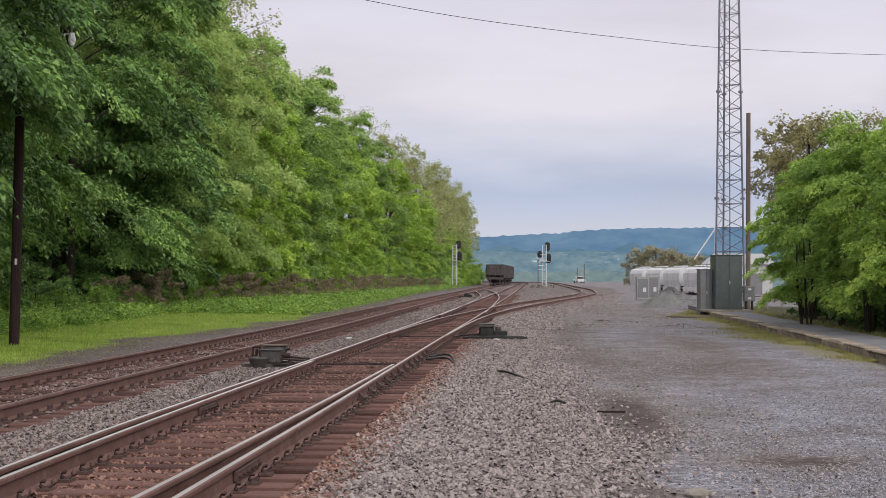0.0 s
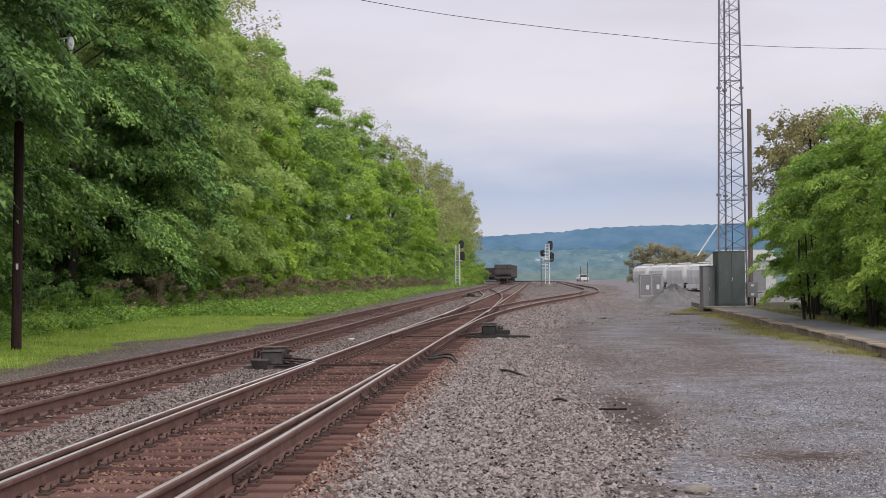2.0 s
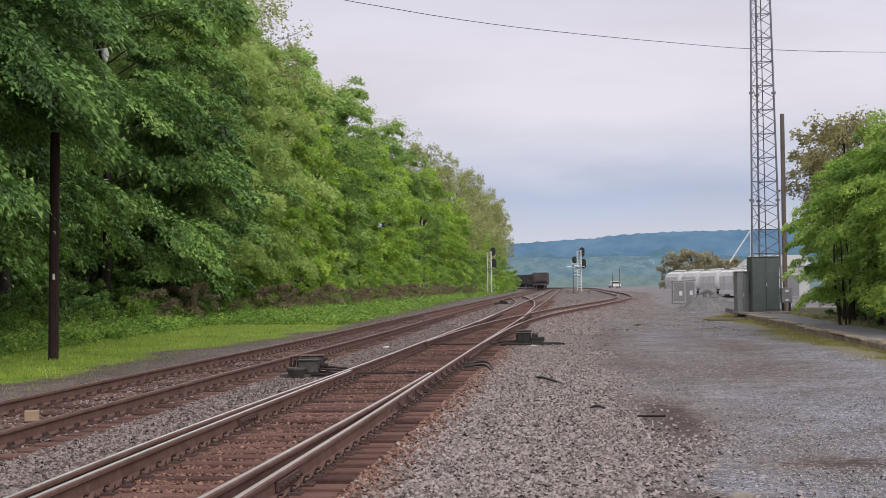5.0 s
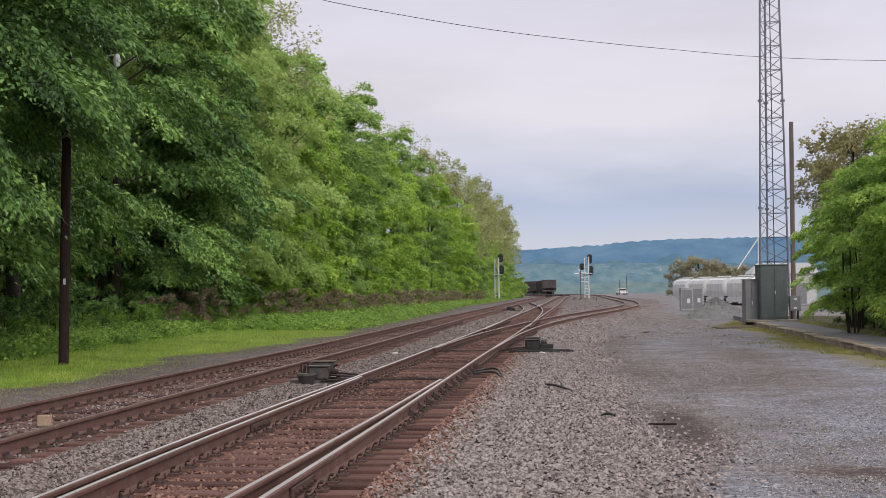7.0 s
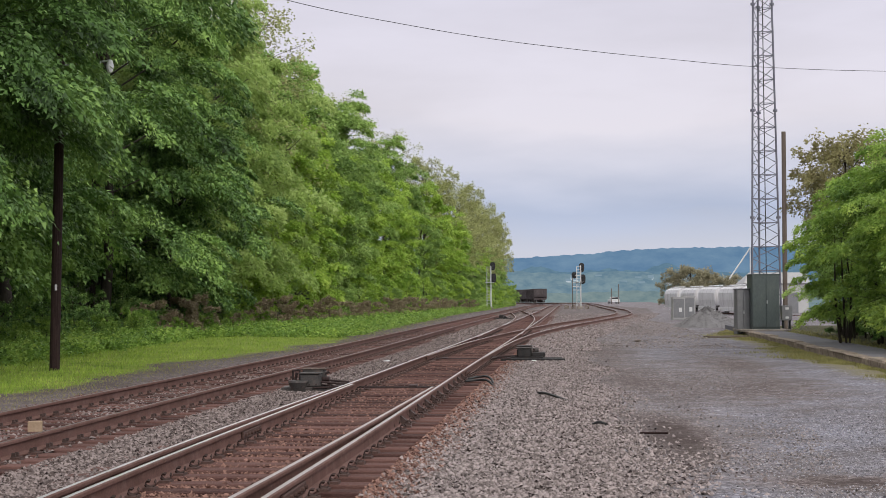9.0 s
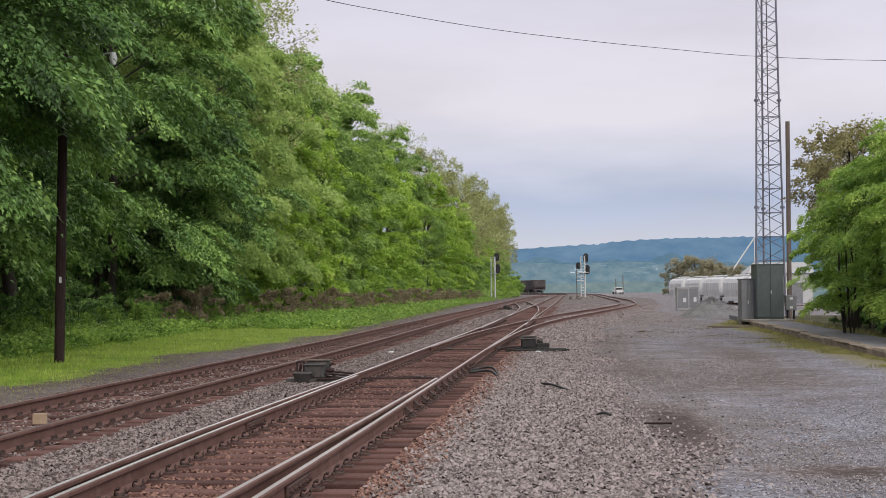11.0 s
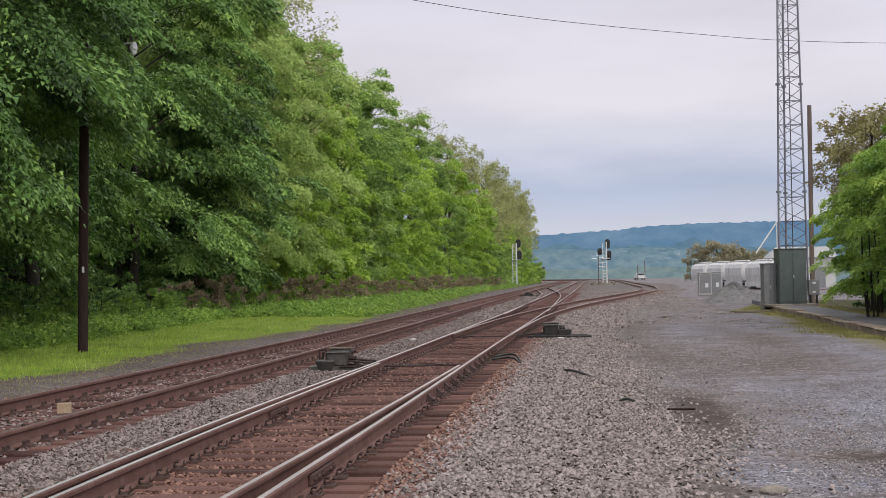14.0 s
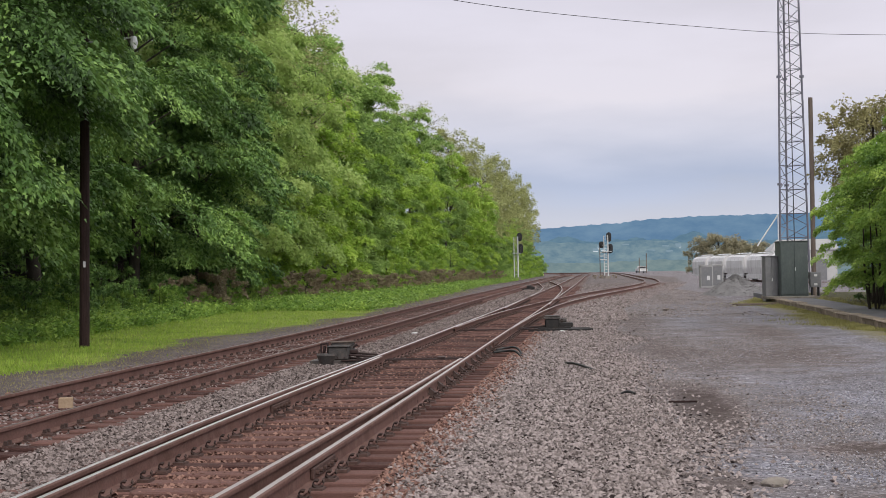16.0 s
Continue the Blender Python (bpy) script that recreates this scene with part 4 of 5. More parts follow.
for i in range(40):
    y = 62 + i * 3.4
    x = float(wood_edge(y)) + wood_rng.uniform(0.8, 2.6)
    plant("dry_brush", BRUSH, x, y, wood_rng.uniform(0.35, 0.72), wood_rng.uniform(0, 6.28), "brown dry brush at the foot of the wood", "bush", "dry brush")

for i in range(9):
    y = 262 + i * 9.0
    plant("bush", (BUSH, BUSH_MID)[i % 2], float(np.interp(y, [262, 300, 335], [3.2, 5.9, 7.0])) + wood_rng.uniform(-0.4, 0.3), y, wood_rng.uniform(0.7, 1.0), wood_rng.uniform(0, 6.28), "leafy green bush at the foot of the wood", "bush", "bushes of the wood")

# beside the platform
R_LIGHT = tree_meshes(31, 6, 2.4, 0.16, 180, 260, 0.10, LEAF_SHRUB, 0.6, 0.07, fan=0.42, puff=0.06, stems=7)
R_MID = tree_meshes(32, 5.5, 2.2, 0.16, 170, 250, 0.10, LEAF_MID, 0.6, 0.07, fan=0.42, puff=0.06, stems=7)
R_BROWN = tree_meshes(33, 8.5, 2.3, 0.45, 150, 60, 0.14, LEAF_BROWN, 0.4, 0.09, fan=0.36)
for meshes, x, y, k, label in (
    (R_BROWN, 15.7, 66, 1.0, "slender tree with brownish young leaves"), (R_LIGHT, 11.85, 46.5, 0.90, "light green leafy shrub tree beside the path"), (R_MID, 12.85, 53.5, 0.78, "green leafy shrub tree beside the path"),
    (R_LIGHT, 11.7, 41, 0.95, "light green leafy shrub tree beside the path"), (R_MID, 12.5, 43.5, 0.85, "green leafy shrub tree beside the path"), (R_BROWN, 18.0, 62, 0.95, "slender tree with brownish young leaves"), (R_LIGHT, 14.2, 45, 1.0, "light green leafy shrub tree beside the path"),
    (R_MID, 14.0, 58, 0.72, "green leafy shrub tree beside the path"), (R_BROWN, 16.6, 69, 1.0, "slender tree with brownish young leaves"), (R_LIGHT, 11.9, 36.5, 0.90, "light green leafy shrub tree beside the path"), (R_MID, 14.6, 50, 1.0, "green leafy shrub tree beside the path")):
    plant("tree", meshes, x, y, k, wood_rng.uniform(0, 6.28), label, "tree", "trees beside the path", z=0.12)
for i in range(26):
    y = 34 + i * 0.95
    plant("bush", UNDER, float(kerb_x(y)) + 2.7 + (i % 3) * 1.3 + wood_rng.uniform(0, 0.8), y, wood_rng.uniform(0.28, 0.40) + 0.09 * (i % 3), wood_rng.uniform(0, 6.28), "low dark undergrowth beneath the trees beside the path", "bush", "undergrowth beside the path", z=0.12)
FAR_TREE = tree_meshes(34, 10, 7.0, 0.1, 180, 120, 0.36, LEAF_FAR, 0.2, 0.3)
plant("tree", FAR_TREE, 45.0, 330, 0.98, 0.4, "wide brown tree greyed by haze behind the hopper cars", "tree", "far trees", z=-2.5)
plant("tree", FAR_TREE, 52.5, 335, 0.84, 2.4, "wide brown tree greyed by haze behind the hopper cars", "tree", "far trees", z=-2.5)


# grass
def blades(name, n, place, height, material, label, seed):
    r = np.random.default_rng(seed)
    p = place(r, n)
    h = height * r.uniform(0.4, 1.3, len(p))[:, None]
    a = r.uniform(0, 6.28, len(p))
    d = np.stack([np.cos(a), np.sin(a), np.zeros(len(p))], 1)
    bend = np.stack([r.normal(0, 0.35, len(p)), r.normal(0, 0.35, len(p)), np.ones(len(p))], 1)
    w = 0.12 * h + 0.01
    q = np.stack([p - d * w * 0.5, p + d * w * 0.5, p + bend * h], 1)
    return tagged(new(name, quads_mesh(name, q, material)), label, "grass", kind="stuff")


def verge_place(r, n):
    y = 25 * (300 / 25) ** (r.uniform(0, 1, n) ** 1.4)
    e, w = grass_edge(y), wood_edge(y)
    f = r.uniform(0, 1, n)
    x = e - 0.1 + r.normal(0, 0.3, n) + 0.35 * np.sin(y * 0.7) * np.sin(y * 0.23 + 2) - f * (e - w + 2.5)
    return np.stack([x, y, ground_z(x, y) - 0.01], 1)


def wild_place(r, n):
    y = 30 * (300 / 30) ** (r.uniform(0, 1, n) ** 1.2)
    w = wood_edge(y)
    e = grass_edge(y)
    x = np.where(y > 62, e - 0.25 - r.uniform(0, 1, n) * (e - w + 1.5), w + 4.2 * (1 - y / 300) - r.gamma(1.9, 1.7, n))
    return np.stack([x, y, ground_z(x, y) - 0.02], 1)


def platform_place(r, n):
    y = r.uniform(29, 72, n)
    x = kerb_x(y) - 0.05 - np.abs(r.normal(0, 0.55, n)) * np.clip(0.55 + 0.6 * np.sin(y * 0.33) + 0.35 * np.sin(y * 1.9), 0.05, 1.6)
    return np.stack([x, y, ground_z(x, y) - 0.01], 1)


def path_side_place(r, n):
    y = r.uniform(30, 66, n)
    x = kerb_x(y) + 1.45 + np.abs(r.normal(0, 0.5, n))
    return np.stack([x, y, 0.13 + 0 * y], 1)


blades("grass", 90000, verge_place, 0.085, GRASS, "bright green short grass on the verge", 1)
weed_rng = np.random.default_rng(2)
weed_at = wild_place(weed_rng, 9000)
weed_at[:, 2] += np.abs(weed_rng.normal(0.12, 0.12, len(weed_at)))
tagged(new("ground_cover", quads_mesh("ground_cover", leaves(weed_at, 34, 0.22, 0.13, weed_rng, 0.2), WEED)), "leafy green weeds at the foot of the wood", "weeds", kind="stuff")


def straw_place(r, n):
    y = 18 * (120 / 18) ** r.uniform(0, 1, n)
    x = grass_edge(y) + 0.5 + r.normal(0, 0.55, n)
    return np.stack([x, y, ground_z(x, y) - 0.005], 1)


blades("straw", 9000, straw_place, 0.035, GRASS_DRY, "dry straw on the bare strip by the track", 5)
blades("dry_grass", 26000, platform_place, 0.075, GRASS_DRY, "yellowed grass along the platform edge", 3)
blades("grass", 3500, path_side_place, 0.09, GRASS_DRY, "dry weedy grass beside the path", 4)


# ---- far distance ----
def ridge(name, y, x0, x1, base, top, step, rough, material, label, seed):
    r = np.random.default_rng(seed)
    xs = np.arange(x0, x1, step)
    h = top(xs) + np.convolve(r.normal(0, rough, len(xs) + 8), np.ones(3) / 3, "same")[4:-4]
    front = np.stack([xs, np.full(len(xs), y), np.full(len(xs), base)], 1)
    crest = np.stack([xs, np.full(len(xs), y + (top(xs).max() - base) * 2.0), h], 1)
    back = crest + np.array([0, (top(xs).max() - base) * 2.0, 0])
    back[:, 2] = base
    n = len(xs)
    v = np.vstack([front, crest, back])
    i = np.arange(n - 1)
    f = np.vstack([np.stack([i, i + 1, n + i + 1, n + i], 1), np.stack([n + i, n + i + 1, 2 * n + i + 1, 2 * n + i], 1)])
    return tagged(new(name, raw_mesh(name, v, f, material, False)), label, "hills", kind="structure")


# ridge, valley and trees glow; their blue colours hold the air's haze
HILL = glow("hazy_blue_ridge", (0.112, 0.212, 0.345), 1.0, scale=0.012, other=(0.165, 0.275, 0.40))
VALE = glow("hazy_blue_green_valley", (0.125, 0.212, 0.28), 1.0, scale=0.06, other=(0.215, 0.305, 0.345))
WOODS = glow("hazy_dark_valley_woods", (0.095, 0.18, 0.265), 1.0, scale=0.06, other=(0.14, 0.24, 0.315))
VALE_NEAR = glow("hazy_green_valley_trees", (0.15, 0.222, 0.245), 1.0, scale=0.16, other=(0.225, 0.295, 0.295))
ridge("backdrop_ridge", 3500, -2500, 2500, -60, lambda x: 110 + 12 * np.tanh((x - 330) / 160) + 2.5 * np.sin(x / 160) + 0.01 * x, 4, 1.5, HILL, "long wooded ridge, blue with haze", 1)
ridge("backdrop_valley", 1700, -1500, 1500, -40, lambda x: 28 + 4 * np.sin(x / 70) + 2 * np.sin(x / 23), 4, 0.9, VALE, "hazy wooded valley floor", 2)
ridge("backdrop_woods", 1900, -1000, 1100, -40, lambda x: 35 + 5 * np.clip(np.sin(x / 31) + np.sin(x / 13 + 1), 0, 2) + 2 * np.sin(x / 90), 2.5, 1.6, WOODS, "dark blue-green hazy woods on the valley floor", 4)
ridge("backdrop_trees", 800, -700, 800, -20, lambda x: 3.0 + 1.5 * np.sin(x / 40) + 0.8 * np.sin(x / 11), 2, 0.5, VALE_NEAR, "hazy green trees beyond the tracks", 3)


# ---- poles, signals, boxes ----
def utility_pole():
    p = thing("utility_pole", pose(-9.42, 34.1, 0), "dark creosoted wooden pole with a street lamp, in the foliage", "utility pole")
    rodded("shaft", (0, 0, -0.4), (0.2, 0, 11.0), 0.115, POLE_WOOD, p, "", 0.095, 14)
    lamp = rodded("lamp_arm", (0.12, 0, 6.78), (1.25, -0.1, 6.86), 0.02, GALV, p, "galvanised arm")
    rodded("lamp_head", (1.25, -0.1, 6.74), (1.25, -0.1, 6.88), 0.09, GALV, lamp, "", 0.05, 14)
    rodded("lamp_globe", (1.25, -0.1, 6.60), (1.25, -0.1, 6.74), 0.05, LAMP_GLASS, lamp, "white globe", 0.09, 14)
    boxed("tag", (0.07, -0.135, 1.85), (0.05, 0.012, 0.13), WHITE, p, 0, "small pale tag")


utility_pole()
q = thing("utility_pole", pose(12.95, 66, 0), "weathered grey-brown bare wooden pole behind the cabinets", "utility pole")
rodded("shaft", (0, 0, -0.3), (0.02, 0, 8.55), 0.105, POLE_GREY, q, "", 0.092, 14)


def lattice_tower():
    t = thing("lattice_tower", pose(15.75, 86, 0), "three-legged galvanised steel lattice radio tower", "tower")
    H = 26.0

    def leg(k, z):
        a = radians(95 + 120 * k)
        r = np.interp(z, [0, 15.4, H], [0.95, 0.66, 0.45])
        return Vector((r * math.cos(a), r * math.sin(a), z))

    for k in range(3):
        lv, lf = [], []
        zs = np.arange(-0.2, H + 0.1, 2.0)
        limb(lv, lf, [leg(k, z) for z in zs], [0.055] * len(zs), 8)
        under(new("leg", raw_mesh("leg", lv, lf, TOWER_STEEL, True)), t)
    for k in range(3):
        bm = bmesh.new()
        z, i = 1.0, 0
        while z < H - 0.6:
            rod(bm, leg(k, z), leg((k + 1) % 3, z + 0.66), 0.021, seg=5)
            rod(bm, leg((k + 1) % 3, z + 0.66), leg(k, z + 1.32), 0.021, seg=5)
            rod(bm, leg(k, z + 0.66), leg((k + 1) % 3, z + 0.66), 0.021, seg=5)
            z += 1.32
        part("bracing", bm, TOWER_STEEL, t)
    for z in (5.9, 11.8, 17.7, 23.6):
        for k in range(3):
            rodded("flange", leg(k, z - 0.06), leg(k, z + 0.06), 0.13, TOWER_STEEL, t)
    rodded("cable_run", (0.1, -0.2, 0.3), (0.05, -0.1, H), 0.026, CABLE, t, "dark cable bundle")


lattice_tower()


def rounded_cabinet(name, x0, x1, y, z0, z1, depth, material, label):
    w, h = x1 - x0, z1 - z0
    c = thing(name, pose((x0 + x1) / 2, y, z0), label, "equipment cabinet", "trackside cabinets")
    boxed("body", (0, depth / 2, h / 2), (w, depth, h), material, c, 0.012)
    boxed("roof", (0, depth / 2, h + 0.02), (w + 0.06, depth + 0.06, 0.04), material, c, 0.01)
    for s in (-1, 1):
        boxed("door", (s * w * 0.245, -0.012, h * 0.5), (w * 0.465, 0.024, h * 0.93), material, c, 0.006)
    boxed("handle", (w * 0.03, -0.035, h * 0.5), (0.03, 0.03, 0.14), GALV, c, 0.004, "steel handle")
    return c


rounded_cabinet("signal_cabinet", 11.04, 12.14, 63, 0.25, 2.44, 1.2, GREEN_BOX, "tall grey-green steel signal cabinet on a concrete pad")
rounded_cabinet("equipment_cabinet", 10.52, 11.04, 63.6, 0.0, 1.86, 0.8, DARK_GREY_BOX, "dark grey steel equipment cabinet beside the signal cabinet")
boxed("concrete_pad", (11.5, 63.5, 0.20), (2.0, 2.0, 0.10), CONCRETE, None, 0.015)
tagged(bpy.data.objects["concrete_pad"], "pale concrete pad under the signal cabinet", "pad")


# ---- platform and path ----
def platform():
    p = thing("platform_edge", Matrix.Identity(4), "weathered concrete kerb of the low platform with slots", "kerb", kind="structure")
    ys = np.arange(16.0, 67.0, 2.4)
    r = np.random.default_rng(3)
    for y in ys:
        a, b = Vector((float(kerb_x(y)), y, 0)), Vector((float(kerb_x(y + 2.37)), y + 2.37, 0))
        d = b - a
        ang = math.atan2(d.y, d.x)
        bm = bmesh.new()
        box(bm, (0, -0.15, 0.03 + r.normal(0, 0.006)), (d.length, 0.30, 0.28), 0.02)
        box(bm, (0, -0.15 + r.normal(0, 0.015), 0.165 + r.normal(0, 0.012)), (d.length * r.uniform(0.86, 0.99), 0.33, 0.05), 0.02)
        for k in range(3):
            box(bm, (-0.8 + 0.8 * k, 0.002, 0.07), (0.05, 0.012, 0.09))
        ob = part("kerb_stone", bm, KERB, p)
        ob.matrix_basis = Matrix.Translation((a + b) / 2) @ Matrix.Rotation(ang, 4, "Z") @ pose(0, 0, 0, 0, 0, r.normal(0, 0.7))
    yy = np.arange(10, 78, 1.0)
    k = kerb_x(yy)
    for name, o0, o1, z, material, label in (("path", 0.3, 1.6, 0.172, ASPHALT, "worn grey asphalt path on the platform"), ("bank", 1.6, 60, 0.12, PATH_SIDE, "weedy earth beyond the path")):
        v = np.vstack([np.stack([k + o0, yy, 0 * yy + z], 1), np.stack([k + o1, yy, 0 * yy + z], 1), np.stack([k + o1, yy, 0 * yy - 0.4], 1), np.stack([k + o0, yy, 0 * yy - 0.4], 1)])
        n = len(yy)
        i = np.arange(n - 1)
        f = np.vstack([np.stack([i + a * n, i + 1 + a * n, i + 1 + b * n, i + b * n], 1) for a, b in ((1, 0), (2, 1), (0, 3))])
        ends = [(n - 1, 2 * n - 1, 3 * n - 1, 4 * n - 1), (0, 3 * n, 2 * n, n)]
        tagged(new(name, raw_mesh(name, v, [*f, *ends], material)), label, "path", kind="structure")


PATH_SIDE = surface("weedy_earth", (0.03, 0.033, 0.014), (0.09, 0.085, 0.04), 1.2, 30, 0.95, 0, (0.14, 0.11, 0.08), 0.5, 0.6, 0.03)
platform()


# ---- loose stone ----
def stones(name, p, size, material, label, seed, parent=None):
    """Angular crushed stones, one small lump each, at the points p."""
    r = np.random.default_rng(seed)
    n = len(p)
    dirs = np.array([(1, 0, 0), (0, 1, 0), (-1, 0, 0), (0, -1, 0), (0, 0, 1), (0, 0, -1)], float)
    s = size * r.uniform(0.5, 1.25, (n, 1, 1)) * np.array([1.0, 0.88, 0.75])
    v = dirs[None] * s * r.uniform(0.7, 1.3, (n, 6, 1)) + r.normal(0, 0.16, (n, 6, 3)) * size
    a = r.uniform(0, 6.28, n)
    t = r.normal(0, 0.5, n)
    c, sn = np.cos(a)[:, None], np.sin(a)[:, None]
    x, y, z = v[..., 0], v[..., 1], v[..., 2]
    z2 = z * np.cos(t)[:, None] + x * np.sin(t)[:, None]
    x2 = x * np.cos(t)[:, None] - z * np.sin(t)[:, None]
    v = np.stack([x2 * c - y * sn, x2 * sn + y * c, z2], -1) + p[:, None, :]
    tri = np.array([(0, 1, 4), (1, 2, 4), (2, 3, 4), (3, 0, 4)])
    idx = (tri[None] + 6 * np.arange(n)[:, None, None]).reshape(-1)
    me = bpy.data.meshes.new(name)
    me.vertices.add(n * 6)
    me.vertices.foreach_set("co", v.astype(np.float32).ravel())
    me.loops.add(len(idx))
    me.loops.foreach_set("vertex_index", idx.astype(np.int32))
    me.polygons.add(len(idx) // 3)
    me.polygons.foreach_set("loop_start", np.arange(0, len(idx), 3, dtype=np.int32))
    me.update(calc_edges=True)
    me.materials.append(material)
    ob = new(name, me)
    ob.parent = parent
    return tagged(ob, label, "" if parent else "gravel", kind="stuff")


def scatter(n, y0, y1, left, right, seed, z=0.0, power=1.0):
    """Points between two edges, thinning with distance."""
    r = np.random.default_rng(seed)
    y = 1 / np.sqrt(r.uniform(1 / y1**2, 1 / y0**2, n)) if power == 2 else y0 * (y1 / y0) ** r.uniform(0, 1, n)
    a, b = left(y), right(y)
    x = a + (b - a) * r.uniform(0, 1, n)
    return np.stack([x, y, ground_z(x, y) + z + r.normal(0, 0.008, n)], 1), r


p, r_ = scatter(95000, 9.3, 48, lambda y: line_x(MAIN_R, y) + 0.45, lambda y: road_edge(y) + 1.0, 21, 0.012)
keep = r_.uniform(0, 1, len(p)) < np.clip(1.0 - (p[:, 0] - road_edge(p[:, 1]) + 0.35 + 0.4 * np.sin(p[:, 1] * 0.5) * np.sin(p[:, 1] * 0.21 + 1)) / 0.75, 0.02, 1) * (1 - np.clip(1.3 * mud_at(p[:, 0], p[:, 1]) - 0.25, 0, 0.9))
p = p[keep]
rusty = r_.uniform(0, 1, len(p)) < np.clip(1.35 - (p[:, 0] - line_x(MAIN_R, p[:, 1]) - 0.25) / 0.55, 0, 1)
stones("ballast", p[~rusty], 0.023, STONE, "loose grey crushed stone beside the track", 41)
stones("ballast", p[rusty], 0.021, RUST_STONE, "rust-stained crushed stone at the tie ends", 42)
p, _ = scatter(36000, 11, 60, lambda y: line_x(LEFT_TRACK, y) + 1.22, lambda y: line_x(MAIN_L, y) - 0.25, 22, 0.005)
stones("ballast", p, 0.024, BED_STONE, "grey crushed stone between the two tracks", 43)
p, _ = scatter(22000, 9.5, 55, lambda y: line_x(MAIN_L, y) + 0.1, lambda y: line_x(MAIN_R, y) - 0.1, 23, -0.008)
stones("ballast", p, 0.022, RUST_STONE, "rust-brown crushed stone between the rails", 44)
p, _ = scatter(12000, 14, 75, lambda y: line_x(LEFT_TRACK, y) - 0.66, lambda y: line_x(LEFT_TRACK, y) + 0.95, 24, -0.004)
stones("ballast", p, 0.028, BED_STONE, "crushed stone between the brown rails", 45)
p, _ = scatter(9000, 16, 75, lambda y: line_x(LEFT_TRACK, y) - 1.7, lambda y: line_x(LEFT_TRACK, y) - 0.8, 25, 0.0)
stones("ballast", p, 0.032, RUST_STONE, "brownish crushed stone by the verge", 46)
p, r_ = scatter(60000, 9.8, 34, lambda y: road_edge(y) - 0.3, lambda y: np.minimum(kerb_x(y) - 0.3, 0.31 * y + 0.5), 26, 0.004)
pick = r_.uniform(0, 1, len(p)) < 0.55 + 0.4 * np.sin(p[:, 0] * 1.3 + 0.7 * np.sin(p[:, 1] * 0.4)) * np.sin(p[:, 1] * 0.35 + 1) - 0.8 * mud_at(p[:, 0], p[:, 1])
stones("gravel", p[pick], 0.0115, FINE_STONE, "fine blue-grey gravel strewn over the yard", 47)

p, r_ = scatter(30000, 10, 55, lambda y: road_edge(y) - 0.2, lambda y: road_edge(y) + 0.075 * y + 0.6, 27, 0.004)
pick = r_.uniform(0, 1, len(p)) < 0.42 + 0.5 * np.sin(p[:, 0] * 1.1 + 0.9 * np.sin(p[:, 1] * 0.3)) * np.sin(p[:, 1] * 0.28 + 2) - 0.8 * mud_at(p[:, 0], p[:, 1])
stones("gravel", p[pick], 0.015, DIRT_STONE, "stray brownish crushed stone trodden into the yard", 48)

p, _ = scatter(16000, 46, 150, lambda y: line_x(MAIN_R, y) + 0.5, lambda y: road_edge(y) + 0.6, 28, 0.01)
stones("ballast", p, 0.042, STONE, "grey crushed stone between the diverging tracks", 49)
p, _ = scatter(9000, 58, 200, lambda y: line_x(LEFT_TRACK, y) + 1.1, lambda y: line_x(MAIN_L, y) - 0.2, 29, 0.0)
stones("ballast", p, 0.06, BED_STONE, "brown-grey crushed stone between the far tracks", 50)
p, r_ = scatter(7000, 48, 130, lambda y: road_edge(y) + 0.5, lambda y: np.minimum(kerb_x(y) - 1.5, road_edge(y) + 6), 30, 0.0)
stones("gravel", p, 0.035, DIRT_STONE, "dusty stone strewn over the far yard", 53)


# heap of stone
def gravel_heap():
    r = np.random.default_rng(51)
    h = thing("gravel_heap", pose(11.9, 81.2, 0), "heap of grey crushed stone beside the cabinets", "gravel heap")
    n, k = 40, 14
    verts = [(0, 0, 0.98)]
    for i in range(1, k + 1):
        f = i / k
        for j in range(n):
            a = 2 * math.pi * j / n
            rad = 1.75 * f * (1 + 0.10 * math.sin(3 * a + 1) + 0.05 * math.sin(7 * a))
            z = 0.98 * (1 - f) ** 0.9 * (1 + 0.12 * math.sin(2 * a)) - 0.05 * f + r.normal(0, 0.015)
            verts.append((1.05 * rad * math.cos(a), rad * math.sin(a), z))
    faces = [(0, 1 + j, 1 + (j + 1) % n) for j in range(n)]
    for i in range(k - 1):
        for j in range(n):
            a, b = 1 + i * n, 1 + (i + 1) * n
            faces.append((a + j, b + j, b + (j + 1) % n, a + (j + 1) % n))
    under(new("mound", raw_mesh("mound", verts, faces, PILE, True)), h)
    v = np.array(verts)[1:]
    pts = v[r.integers(0, len(v), 4200)] + r.normal(0, 0.05, (4200, 3)) * np.array([1, 1, 0.5])
    stones("surface_stone", pts, 0.035, PILE, "loose crushed stone", 52, h)


gravel_heap()


# ---- switch machines ----
def switch_machine_near():
    m = thing("switch_machine", pose(-3.03, 26.7, 0, 0, 0, -4) @ Matrix.Scale(0.84, 4), "dark grey electric switch machine with rods between the tracks", "switch machine", "switch machines")
    boxed("base", (0.0, 0.05, 0.02), (0.95, 0.6, 0.10), MACHINE, m, 0.01)
    boxed("motor_housing", (0.09, 0.02, 0.20), (0.42, 0.36, 0.27), MACHINE, m, 0.03)
    boxed("rear_cover", (0.10, 0.42, 0.27), (0.46, 0.30, 0.28), MACHINE, m, 0.03)
    bm = bmesh.new()
    rod(bm, (-0.13, -0.22, -0.02), (-0.13, -0.22, 0.17), 0.13, 0.20, 18)
    rod(bm, (-0.13, -0.22, 0.17), (-0.13, -0.22, 0.205), 0.21, 0.20, 18)
